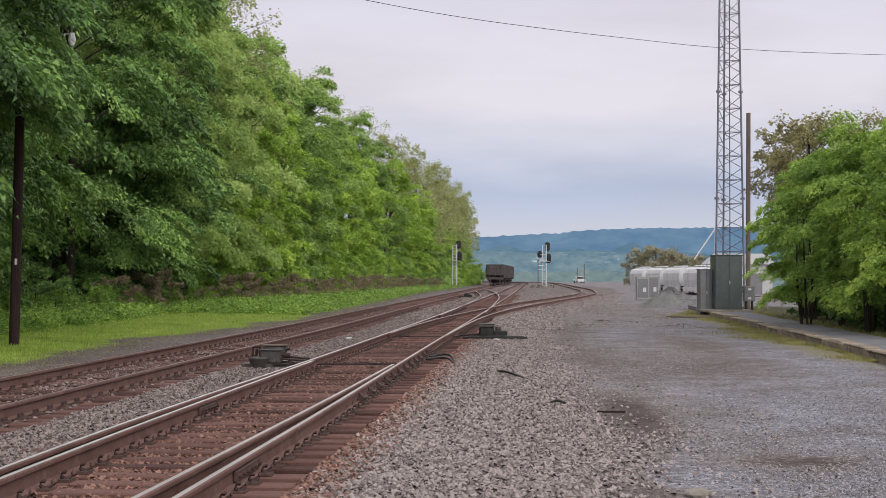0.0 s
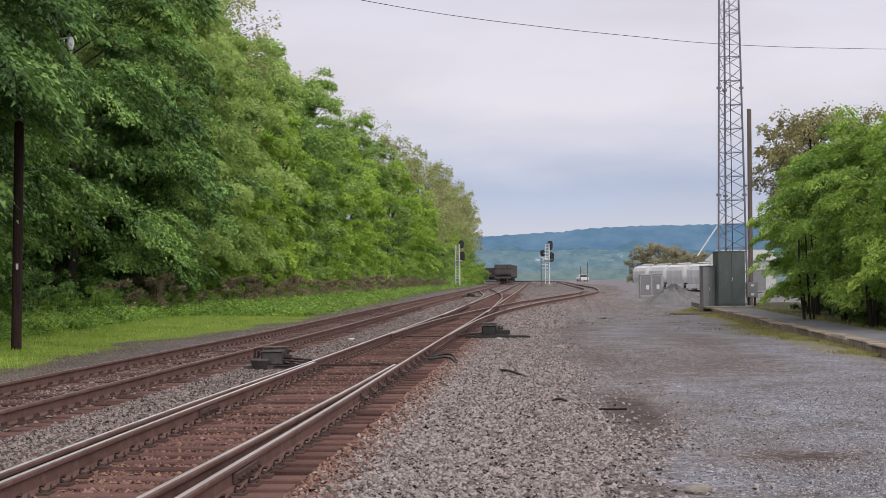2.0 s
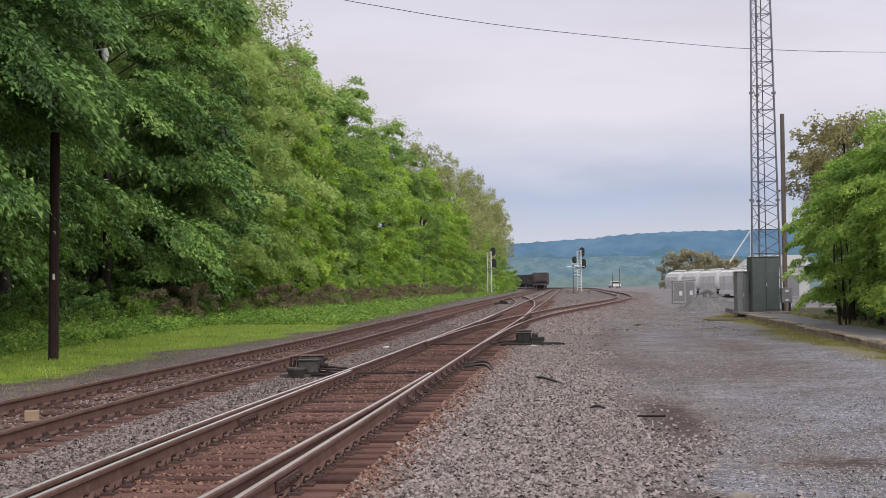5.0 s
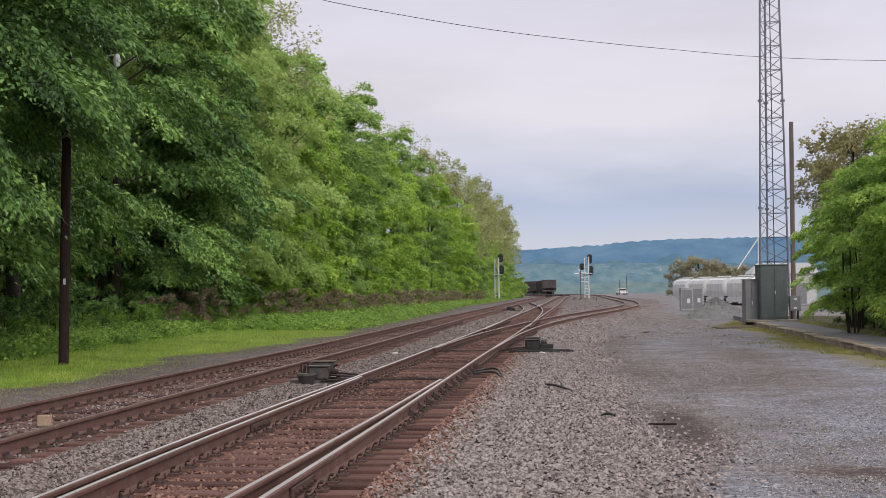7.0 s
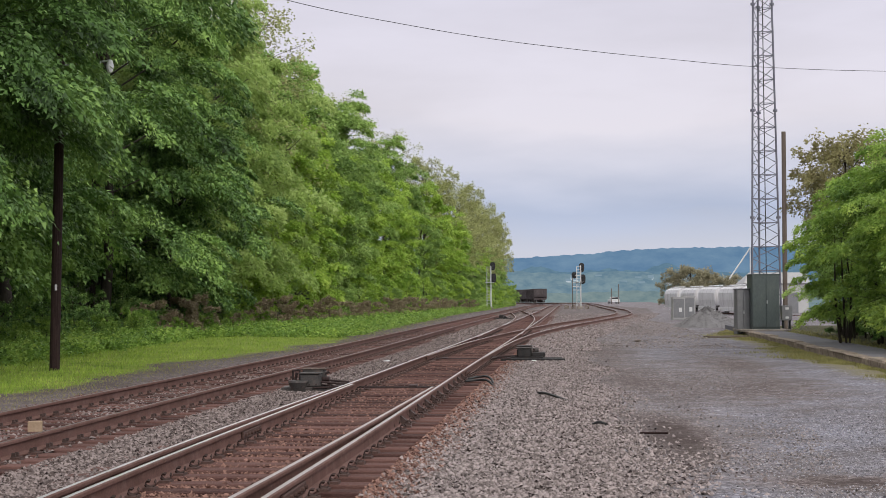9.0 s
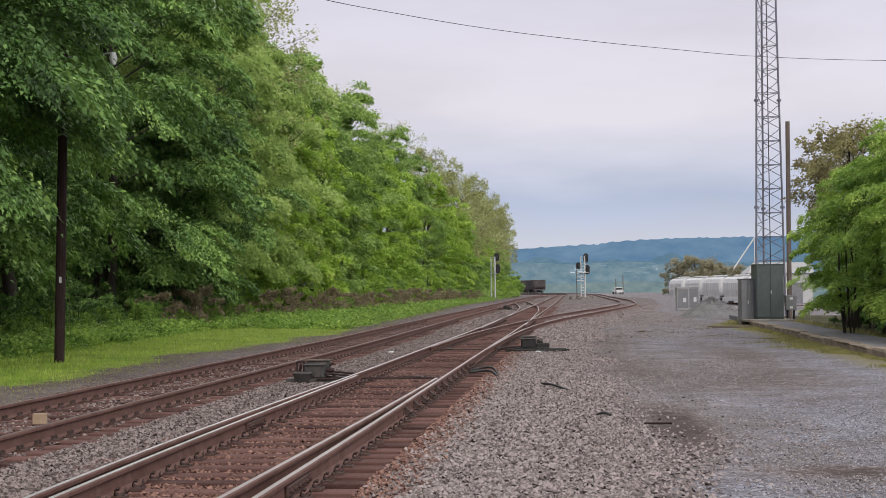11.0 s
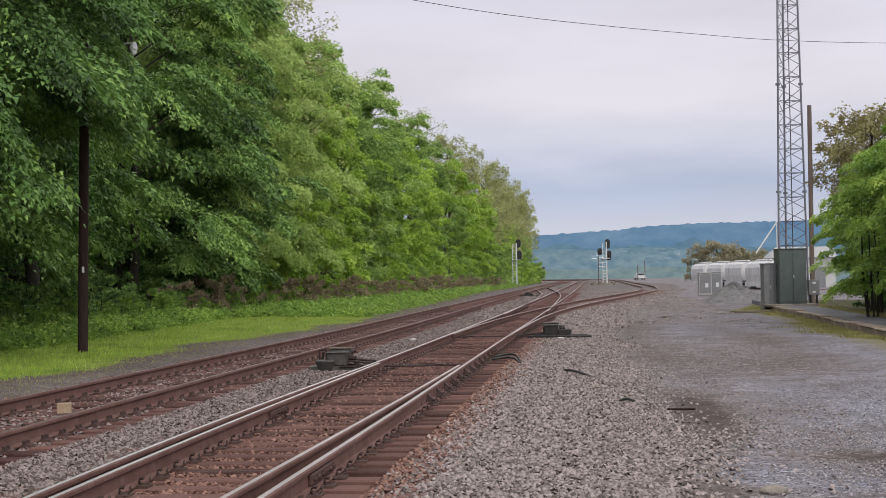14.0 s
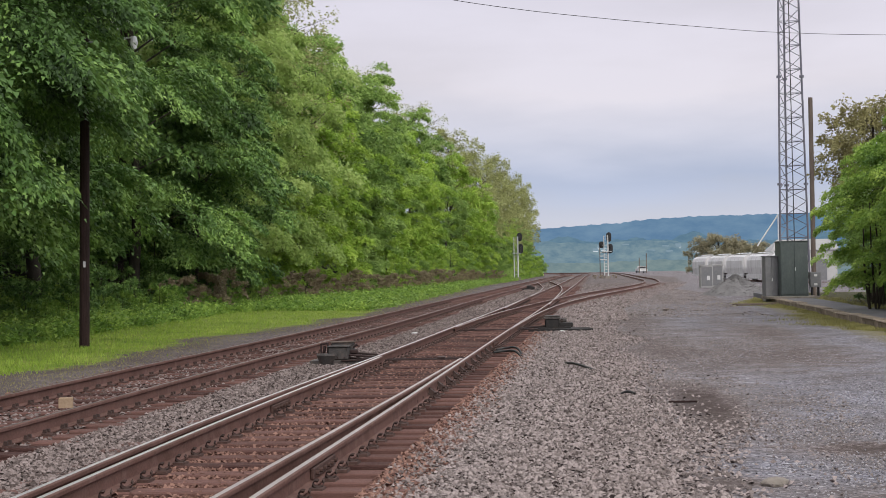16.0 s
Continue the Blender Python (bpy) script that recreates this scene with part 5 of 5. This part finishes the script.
    part("gear_housing", bm, MACHINE, m, "round flared housing")
    bm = bmesh.new()
    rod(bm, (-0.30, 0.1, 0), (-0.30, 0.1, 0.40), 0.02)
    rod(bm, (-0.30, 0.1, 0.39), (-0.16, 0.1, 0.41), 0.02)
    rod(bm, (-0.16, 0.1, 0.41), (-0.16, 0.1, 0.2), 0.02)
    part("hand_throw_lever", bm, IRON, m)
    for y, z in ((0.0, 0.17), (0.12, 0.10), (0.3, 0.2)):
        rodded("rod", (0.28, y, z), (0.82, y + 0.15, z - 0.06), 0.022, IRON, m)
    rodded("rod_end", (0.30, 0.15, 0.22), (0.46, 0.15, 0.22), 0.05, IRON, m)
    boxed("lid", (0.09, 0.02, 0.345), (0.45, 0.39, 0.025), MACHINE, m, 0.006)
    boxed("lid", (0.10, 0.42, 0.42), (0.50, 0.33, 0.025), PALE_IRON, m, 0.006, "rust-worn lid")
    for x in (-0.05, 0.09, 0.23):
        rodded("bolt", (x, -0.165, 0.12), (x, -0.18, 0.12), 0.016, IRON, m, "", 0.016, 6)
    rodded("conduit", (-0.3, 0.3, 0.05), (-0.26, 0.32, 0.34), 0.03, IRON, m)
    rodded("crank", (0.30, 0.32, 0.30), (0.42, 0.34, 0.36), 0.025, IRON, m)
    for x in (0.45, 0.62):
        boxed("rod_bracket", (x, 0.2, 0.08), (0.05, 0.30, 0.12), IRON, m, 0.008)


def switch_machine_far(place):
    m = thing("switch_machine", place, "black electric switch machine on two long head ties", "switch machine", "switch machines")
    for y in (-0.35, 0.35):
        boxed("head_tie", (0.22, y, 0.0), (1.55 + 0.2 * (y < 0), 0.23, 0.12), TARRY, m, 0.012)
    boxed("base", (0.05, 0, 0.07), (0.9, 0.6, 0.06), TARRY, m, 0.01)
    boxed("motor_housing", (-0.02, -0.1, 0.20), (0.40, 0.40, 0.26), TARRY, m, 0.04)
    boxed("gear_cover", (-0.02, 0.15, 0.28), (0.36, 0.36, 0.18), TARRY, m, 0.03)
    boxed("cap", (-0.02, -0.1, 0.335), (0.46, 0.42, 0.035), MACHINE, m, 0.012)
    boxed("cap", (-0.02, 0.17, 0.385), (0.44, 0.38, 0.035), MACHINE, m, 0.012)
    rodded("motor", (0.2, 0.12, 0.26), (0.36, 0.12, 0.26), 0.07, MACHINE, m, "", 0.06, 12)
    boxed("side_box", (0.36, 0, 0.15), (0.36, 0.34, 0.13), TARRY, m, 0.02)
    rodded("knob", (0.24, 0.1, 0.15), (0.24, 0.1, 0.30), 0.05, IRON, m)
    for y in (-0.15, 0.1):
        rodded("rod", (-0.2, y, 0.12), (-0.95, y, 0.07), 0.024, IRON, m)


switch_machine_near()
switch_machine_far(pose(1.13, 39.2, 0, 0, 0, -4) @ Matrix.Scale(0.92, 4))
switch_machine_far(pose(1.75, 115, 0, 0, 0, -4) @ Matrix.Scale(0.8, 4))


def switch_rods(y, x0, x1, label):
    s = thing("switch_rod", pose((x0 + x1) / 2, y, 0), label, "switch rod", "switch rods")
    for k in (-0.14, 0.10):
        boxed("bar", (0, k, 0.055), (x1 - x0, 0.05, 0.022), IRON, s, 0.004)
    for f in (0.2, 0.8):
        boxed("clip", ((f - 0.5) * (x1 - x0), 0, 0.075), (0.14, 0.34, 0.03), IRON, s, 0.006)


switch_rods(26.6, -2.9, -0.75, "dark steel switch rods across the ties")
switch_rods(38.8, -1.3, 0.75, "dark steel switch rods across the ties")


def cable(name, pts, r, label, category="cable", material=None):
    cu = bpy.data.curves.new(name, "CURVE")
    cu.dimensions, cu.bevel_depth, cu.bevel_resolution = "3D", r, 2
    sp = cu.splines.new("BEZIER")
    sp.bezier_points.add(len(pts) - 1)
    for b, p in zip(sp.bezier_points, pts):
        b.co = p
        b.handle_left_type = b.handle_right_type = "AUTO"
    cu.materials.append(material or CABLE)
    return tagged(new(name, cu), label, category)


cable("cable", [(-0.25, 29.0, 0.06), (-0.05, 29.2, 0.09), (0.12, 28.9, 0.10), (0.22, 28.4, 0.0)], 0.022, "black cable curling out of the ties")
cable("cable", [(-0.3, 28.4, 0.05), (-0.05, 28.5, 0.07), (0.1, 28.2, 0.07), (0.2, 27.8, 0.0)], 0.022, "black cable curling out of the ties")
cable("cable", [(0.88, 25.6, 0.0), (0.98, 25.0, 0.04), (1.12, 24.4, 0.03), (1.28, 23.7, 0.0)], 0.02, "black cable end lying on the ballast")
cable("cable", [(1.34, 19.25, 0.0), (1.41, 19.2, 0.03), (1.50, 19.1, 0.01)], 0.018, "short dark cable piece on the ballast")
cable("wood_splinter", [(1.78, 17.9, 0.01), (2.1, 17.85, 0.012)], 0.012, "dark splinter of wood on the gravel", "wood", POLE_WOOD)
w = thing("wood_block", pose(-5.42, 18.6, 0, 0, 0, 12), "pale sawn wood block between the brown rails", "wood block")
boxed("block", (0, 0, 0.05), (0.17, 0.12, 0.13), PALE_WOOD, w, 0.008)
for x, y, s in ((-2.35, 38.9, 0.09), (1.31, 38.4, 0.09), (1.84, 11.2, 0.10)):
    bm = bmesh.new()
    bmesh.ops.create_icosphere(bm, subdivisions=2, radius=s)
    for v in bm.verts:
        v.co *= 1 + 0.25 * noise.noise(v.co * 9 + Vector((x, y, 0)))
        v.co.z *= 0.38
    st = thing("stone", pose(x, y, 0.0), "pale whitish stone lying on the ballast", "stone", "pale stones")
    part("lump", bm, CONCRETE if s >= 0.1 else WHITE, st)


for x0, y0, turn, ln in ((9.5, 59.5, 20, 1.7), (9.9, 61.0, 35, 1.5), (9.3, 60.6, 12, 1.2), (5.6, 55, 80, 1.0)):
    b_ = thing("board", pose(x0, y0, 0.0, 0, 0, turn), "dark weathered loose board lying on the grass", "board", "loose boards")
    boxed("plank", (0, 0, 0.03), (ln, 0.14, 0.05), POLE_GREY, b_, 0.006)

stake = thing("marker_stake", pose(-13.0, 70, float(ground_z(-13.0, 70))), "short pale wooden marker stake in the weeds", "stake")
boxed("post", (0, 0, 0.32), (0.05, 0.04, 0.75), PALE_WOOD, stake, 0.004)
boxed("cap", (0, 0, 0.71), (0.065, 0.055, 0.03), WHITE, stake, 0.004)

# ---- signals ----
def signal(x, y, heads, label, ladder_side, h=6.0):
    s = thing("railway_signal", pose(x, y, float(ground_z(x, y))), label, "railway signal", "railway signals")
    boxed("foundation", (0, 0, 0.1), (0.9, 0.9, 0.5), CONCRETE, s, 0.03)
    rodded("mast", (0.12, 0, 0.3), (0.12, 0, h), 0.10, GALV, s)
    lad = rodded("ladder_rail", (-0.42 * ladder_side, 0, 0.35), (-0.42 * ladder_side, 0, h - 0.1), 0.06, GALV, s)
    z = 0.8
    while z < h:
        boxed("rung", (0.12 - 0.27 * ladder_side, 0, z), (0.52, 0.06, 0.05), GALV, s)
        z += 0.42
    boxed("walkway", (-0.05, -0.1, h - 2.3), (1.3, 0.7, 0.06), GALV, s)
    for hx, hz, tall in heads:
        bm = bmesh.new()
        seg = 20
        ring = []
        for k in range(seg):
            a = 2 * math.pi * k / seg
            zz = math.sin(a) * 0.36 + (tall / 2 if math.sin(a) >= 0 else -tall / 2)
            ring.append((hx + 0.36 * math.cos(a), hz + zz))
        f = [bm.verts.new((a, 0.10, b)) for a, b in ring]
        g = [bm.verts.new((a, 0.16, b)) for a, b in ring]
        bm.faces.new(f)
        bm.faces.new(g[::-1])
        for k in range(seg):
            bm.faces.new((f[k], g[k], g[(k + 1) % seg], f[(k + 1) % seg]))
        head = part("target", bm, BLACK, s, "black oval signal target")
        n = max(1, round(tall / 0.3) + 1)
        for k in range(n):
            zz = hz - tall / 2 + k * (tall / max(1, n - 1)) if n > 1 else hz
            rodded("hood", (hx, 0.16, zz), (hx, 0.5, zz - 0.02), 0.13, BLACK, head, "", 0.13, 12)
            rodded("lamp_case", (hx, 0.10, zz), (hx, -0.12, zz), 0.12, BLACK, head, "", 0.10, 12)
    return s


signal(1.75, 215, [(0.38, 5.95, 0.45), (0.5, 4.3, 0.6)], "galvanised railway signal mast with ladder and black heads, beside the track", 1)
sb = signal(14.15, 215, [(0.28, 5.7, 0.6), (-0.75, 4.65, 0.2), (0.45, 4.1, 0.6)], "galvanised railway signal mast with three black heads, between the tracks", 1)
boxed("bracket", (-0.3, 0.05, 4.6), (1.0, 0.08, 0.08), GALV, sb)
for k, z in enumerate((2.6, 3.1, 3.6)):
    boxed("equipment_arm", (-0.5, 0, z), (0.9, 0.25, 0.10), GALV, sb)
for bx, by in ((13.2, 213.5), (15.1, 214.2), (12.4, 216)):
    plant("dry_brush", BRUSH, bx, by, 0.22, bx, "low dry brush at the foot of the signal", "bush", "dry brush")
pl = thing("line_pole", pose(13.4, 219, 0), "thin dark pole beside the signal", "pole")
rodded("shaft", (0, 0, -0.2), (0, 0, 4.7), 0.06, POLE_GREY, pl)

# ---- more boxes ----
for x0, x1, y, h, mt, lab in ((13.35, 14.2, 107.0, 1.5, GREY_BOX, "grey steel trackside case with a pale label"), (14.25, 15.05, 108.2, 1.55, GREY_BOX, "light grey steel trackside case")):
    c = thing("trackside_case", pose((x0 + x1) / 2, y, 0), lab, "equipment cabinet", "trackside cabinets")
    boxed("body", (0, 0.4, h / 2), (x1 - x0, 0.8, h), mt, c, 0.015)
    boxed("roof", (0, 0.4, h + 0.03), (x1 - x0 + 0.08, 0.9, 0.06), mt, c, 0.01)
    boxed("door", (0, -0.012, h * 0.52), ((x1 - x0) * 0.86, 0.024, h * 0.85), DARK_GREY_BOX, c, 0.004)
    boxed("label_plate", (0.1, -0.03, h * 0.45), (0.2, 0.012, 0.3), WHITE, c, 0, "white plate")
mb = thing("meter_box", pose(12.6, 64, 0.23), "dark grey meter box on two posts beside the pole", "equipment cabinet", "trackside cabinets")
boxed("body", (0, 0, 0.66), (0.44, 0.30, 0.62), DARK_GREY_BOX, mb, 0.015)
for x in (-0.13, 0.13):
    rodded("post", (x, 0, -0.05), (x, 0, 0.36), 0.05, BLACK, mb)
for z in (0.84, 0.47):
    boxed("label_plate", (0.0, -0.157, z), (0.13, 0.012, 0.09), WHITE, mb, 0, "small white plate")

# ---- shed behind the tower ----
SHED_WALL = surface("pale_grey_sheet_wall", (0.34, 0.34, 0.34), (0.46, 0.45, 0.44), 1.0, 20, 0.6, 0, (0.36, 0.34, 0.32), 0.4)
sh = thing("shed", pose(47.9, 250, -1.2) @ Matrix.Scale(1.275, 4), "pale grey sheet-metal shed behind the tower", "shed")
boxed("wall", (0, 2.5, 1.9), (8.0, 5.0, 3.8), SHED_WALL, sh, 0.02)
bm = bmesh.new()
vs = [bm.verts.new(v) for v in ((-4.2, -0.3, 3.8), (4.2, -0.3, 3.8), (4.2, 5.3, 3.8), (-4.2, 5.3, 3.8), (-3.0, 2.5, 5.2), (4.2, 2.5, 5.2))]
for f in ((0, 1, 5, 4), (2, 3, 4, 5), (1, 2, 5), (3, 0, 4), (3, 2, 1, 0)):
    bm.faces.new([vs[i] for i in f])
part("roof", bm, GREY_BOX, sh, "grey pitched roof")
rodded("loading_pipe", (-6.2, -2, 4.4), (-3.6, -2, 8.2), 0.09, WHITE, sh, "white slanted pipe")
rodded("pipe_post", (-3.6, -2, 0.0), (-3.6, -2, 8.3), 0.07, GALV, sh)
boxed("pipe_brace", (-3.6, -1.0, 3.4), (0.1, 2.1, 0.1), GALV, sh)
boxed("door", (1.5, -0.03, 1.3), (2.4, 0.06, 2.6), DARK_GREY_BOX, sh, 0.01)

# ---- lamp among the trees ----
lp = thing("street_lamp", pose(14.95, 52, 0.2), "street lamp with white head among the trees", "street lamp")
rodded("shaft", (0, 0, -0.2), (0, 0, 6.4), 0.10, POLE_GREY, lp)
rodded("arm", (0, 0, 6.3), (-0.35, 0, 6.5), 0.03, GALV, lp)
rodded("lamp_head", (-0.35, 0, 6.32), (-0.35, 0, 6.5), 0.20, WHITE, lp, "white lamp shade", 0.10, 14)

# ---- overhead wire ----
cable("overhead_wire", [(-7.09, 40.0, 9.93), (-4.65, 44.7, 10.02), (-2.54, 47.9, 10.12), (0.27, 51.7, 10.26), (3.53, 55.4, 10.44), (7.22, 59.1, 10.64), (11.07, 62.6, 10.84), (19.86, 69.6, 11.57), (27.74, 75.0, 12.26)], 0.010, "black overhead wire sagging across the tracks", "wire")


# ---- rail vehicles ----
def truck(parent, x):
    """A two-axle freight truck with its wheels."""
    t = boxed("bogie", (x, 0, 0.62), (0.5, 2.2, 0.22), IRON, parent, 0.02)
    for s in (-1, 1):
        boxed("side_frame", (x, s * 1.0, 0.52), (2.3, 0.16, 0.30), IRON, t, 0.04)
        for a in (-0.86, 0.86):
            rodded("wheel", (x + a, s * 0.70, 0.46), (x + a, s * 0.82, 0.46), 0.46, WHEEL, t, "bright worn wheel", 0.46, 18)
    for a in (-0.86, 0.86):
        rodded("axle", (x + a, -0.8, 0.46), (x + a, 0.8, 0.46), 0.08, IRON, t)


def coal_car():
    """Open hopper car, 14.6 m over its couplers, lying along x."""
    c = thing("hopper_car", Matrix.Identity(4), "dark brown weathered open coal hopper car rolling away", "freight car", "coal train")
    L, W, z0, z1 = 13.6, 2.80, 1.1, 3.3
    bm = bmesh.new()
    for s in (-1, 1):
        box(bm, (0, s * W / 2, (z0 + z1) / 2), (L, 0.06, z1 - z0))
        box(bm, (s * L / 2, 0, (z0 + z1) / 2 + 0.25), (0.06, W, z1 - z0 - 0.5))
    box(bm, (0, 0, z1 - 0.9), (L - 0.1, W - 0.1, 0.06))
    for s in (-1, 1):
        box(bm, (s * (L / 2 - 1.0), 0, z0 + 0.35), (2.2, W - 0.1, 0.06), 0, Matrix.Rotation(s * -0.5, 3, "Y"))
    part("body", bm, CAR_PAINT, c)
    for s in (-1, 1):
        boxed("top_rail", (0, s * W / 2, z1), (L + 0.1, 0.14, 0.12), CAR_PAINT, c, 0.015)
        boxed("end_rail", (s * L / 2, 0, z1), (0.14, W, 0.12), CAR_PAINT, c, 0.015)
        boxed("end_sill", (s * L / 2, 0, z0 - 0.05), (0.22, W, 0.35), CAR_PAINT, c, 0.02)
        for k in range(11):
            boxed("side_post", (-L / 2 + 0.4 + k * (L - 0.8) / 10, s * (W / 2 + 0.07), (z0 + z1) / 2), (0.14, 0.10, z1 - z0), CAR_PAINT, c, 0.01)
        for k in (-0.95, 0, 0.95):
            boxed("end_post", (s * (L / 2 + 0.06), k, 2.3), (0.10, 0.14, 2.0), CAR_PAINT, c, 0.01)
        for z in (1.9, 2.75):
            boxed("end_beam", (s * (L / 2 + 0.05), 0, z), (0.10, W, 0.14), CAR_PAINT, c, 0.01)
        boxed("draft_gear", (s * (L / 2 + 0.3), 0, 0.88), (0.6, 0.4, 0.30), IRON, c, 0.03)
        boxed("coupler", (s * (L / 2 + 0.62), 0, 0.88), (0.35, 0.28, 0.28), IRON, c, 0.05)
        bm = bmesh.new()
        for z in np.arange(0.9, 3.3, 0.4):
            rod(bm, (s * (L / 2 + 0.12), s * -1.38, z), (s * (L / 2 + 0.12), s * -1.0, z), 0.018, seg=5)
        part("ladder", bm, CAR_PAINT, c)
        truck(c, s * (L / 2 - 1.7))
    boxed("centre_sill", (0, 0, 0.95), (L, 0.4, 0.4), IRON, c, 0.02)
    for k in (-2.2, 0, 2.2):
        bm = bmesh.new()
        rod(bm, (k, 0, 0.55), (k, 0, 1.7), 0.55, 1.5, 4)
        part("discharge_chute", bm, CAR_PAINT, c)
    return c


def covered_hopper():
    c = thing("covered_hopper_car", Matrix.Identity(4), "dirty white rounded covered hopper car parked on the siding", "freight car", "white covered hopper cars")
    L = 11.3
    prof = [(-1.35, 0.70), (-1.58, 2.0), (-1.58, 3.1), (-1.30, 3.7), (-0.7, 4.0), (0, 4.08), (0.7, 4.0), (1.30, 3.7), (1.58, 3.1), (1.58, 2.0), (1.35, 0.70)]
    bm = bmesh.new()
    rings = [[bm.verts.new((x, a, b)) for a, b in prof] for x in (-L / 2, 0, L / 2)]
    for r0, r1 in zip(rings, rings[1:]):
        for k in range(len(prof)):
            bm.faces.new((r0[k], r0[(k + 1) % len(prof)], r1[(k + 1) % len(prof)], r1[k]))
    bm.faces.new(rings[0][::-1])
    bm.faces.new(rings[-1])
    part("body", bm, HOPPER_PAINT, c)
    # dark grey bands round the body, for the lines between its panels
    for x in (-L / 4, 0.0, L / 4):
        bm = bmesh.new()
        r2 = [[bm.verts.new((x + d, a * 1.012, 1.15 + (b - 1.15) * 1.012)) for a, b in prof] for d in (-0.045, 0.045)]
        for k in range(len(prof)):
            bm.faces.new((r2[0][k], r2[0][(k + 1) % len(prof)], r2[1][(k + 1) % len(prof)], r2[1][k]))
        part("rib", bm, DARK_GREY_BOX, c, "dark grey rib round the body")
    boxed("roof_walk", (0, 0, 4.16), (L, 0.7, 0.06), GALV, c, 0.01)
    for k in (-3.6, -1.2, 1.2, 3.6):
        rodded("hatch", (k, 0, 4.12), (k, 0, 4.34), 0.35, GALV, c, "round roof hatch", 0.33, 14)
    for s in (-1, 1):
        boxed("side_sill", (0, s * 1.5, 0.62), (L + 0.8, 0.14, 0.62), HOPPER_PAINT, c, 0.02)
        boxed("end_platform", (s * (L / 2 + 0.4), 0, 1.05), (0.8, 2.8, 0.12), IRON, c, 0.01)
        boxed("coupler", (s * (L / 2 + 0.9), 0, 0.88), (0.5, 0.3, 0.28), IRON, c, 0.04)
        truck(c, s * (L / 2 - 1.3))
    for k in (-2.4, 2.4):
        bm = bmesh.new()
        rod(bm, (k, 0, 0.4), (k, 0, 1.25), 0.5, 1.4, 4)
        part("discharge_chute", bm, HOPPER_PAINT, c)
    return c


first = covered_hopper()
s0 = arc_at_y(YARD, 222)
for i in range(5):
    x, y, a = along(YARD, s0 + i * 14.0)
    m = Matrix.Translation((float(x), float(y), -1.12 + 0.17)) @ Matrix.Rotation(float(a), 4, "Z")
    if i == 0:
        first.matrix_basis = m
    else:
        copy_thing(first, m)

TRAIN = [coal_car()]
for i in range(8):
    TRAIN.append(copy_thing(TRAIN[0], Matrix.Identity(4)))


# ---- small far things ----
def pickup():
    c = thing("pickup_truck", pose(32.6, 372, float(ground_z(32.6, 372)), 0, 0, 6), "white pickup truck parked beyond the tracks", "truck")
    boxed("body", (0, 0, 0.75), (2.0, 5.0, 0.55), WHITE, c, 0.08)
    boxed("cab", (0, -0.4, 1.3), (1.8, 1.9, 0.65), WHITE, c, 0.15)
    boxed("windscreen", (0, -1.36, 1.32), (1.55, 0.06, 0.42), BLACK, c, 0.01, "dark windscreen")
    boxed("bumper", (0, -2.55, 0.5), (1.95, 0.16, 0.22), GALV, c, 0.03)
    for x in (-0.85, 0.85):
        boxed("headlight", (x * 0.9, -2.51, 0.85), (0.3, 0.05, 0.16), LAMP_GLASS, c, 0.01)
        for y in (-1.6, 1.6):
            rodded("wheel", (x - 0.12, y, 0.38), (x + 0.12, y, 0.38), 0.38, BLACK, c, "black tyre", 0.38, 16)


pickup()
for x, y, h in ((32.9, 362, 4.6), (31.6, 366, 3.6)):
    p_ = thing("line_pole", pose(x, y, float(ground_z(x, y))), "thin grey pole beyond the tracks", "pole", "far poles")
    rodded("shaft", (0, 0, -0.2), (0, 0, h), 0.10, POLE_GREY, p_)
# house colours glow as well, paled and blued for the haze
HOUSE_WALL = glow("hazy_pale_house_wall", (0.58, 0.64, 0.69), 1.0)
HOUSE_ROOF = glow("hazy_grey_house_roof", (0.22, 0.31, 0.38), 1.0)
house_rng = np.random.default_rng(9)
for i in range(15):
    hx = 95 + house_rng.uniform(0, 110)
    hw = house_rng.uniform(4, 8) if i else 14
    hy = house_rng.uniform(1818, 1838)
    h = thing("house", pose(hx * 1.3 - 20, hy, -40 + (hy - 1700) * 0.46), "pale distant house among hazy trees", "house", "distant houses")
    boxed("wall", (0, 0, -4), (hw, 6, 11), HOUSE_WALL, h)
    bm = bmesh.new()
    rod(bm, (-hw * 0.55, 0, 1.6), (hw * 0.55, 0, 1.6), 3.2, 3.2, 3)
    part("roof", bm, HOUSE_ROOF, h)


# ---- movement ----
SPEED = 10.4
START = arc_at_y(LEFT_TRACK, 254)


def motions():
    """The coal train rolls away along the curve of the far track; the cars follow one another."""
    for i, car in enumerate(TRAIN):
        rows = []
        for k in range(17):
            s = START + 7.2 + 14.9 * i + SPEED * k
            x, y, a = along(LEFT_TRACK, s)
            rows.append((float(k), Matrix.Translation((float(x), float(y), 0.17)) @ Matrix.Rotation(float(a), 4, "Z")))
        walk(car, rows)


motions()
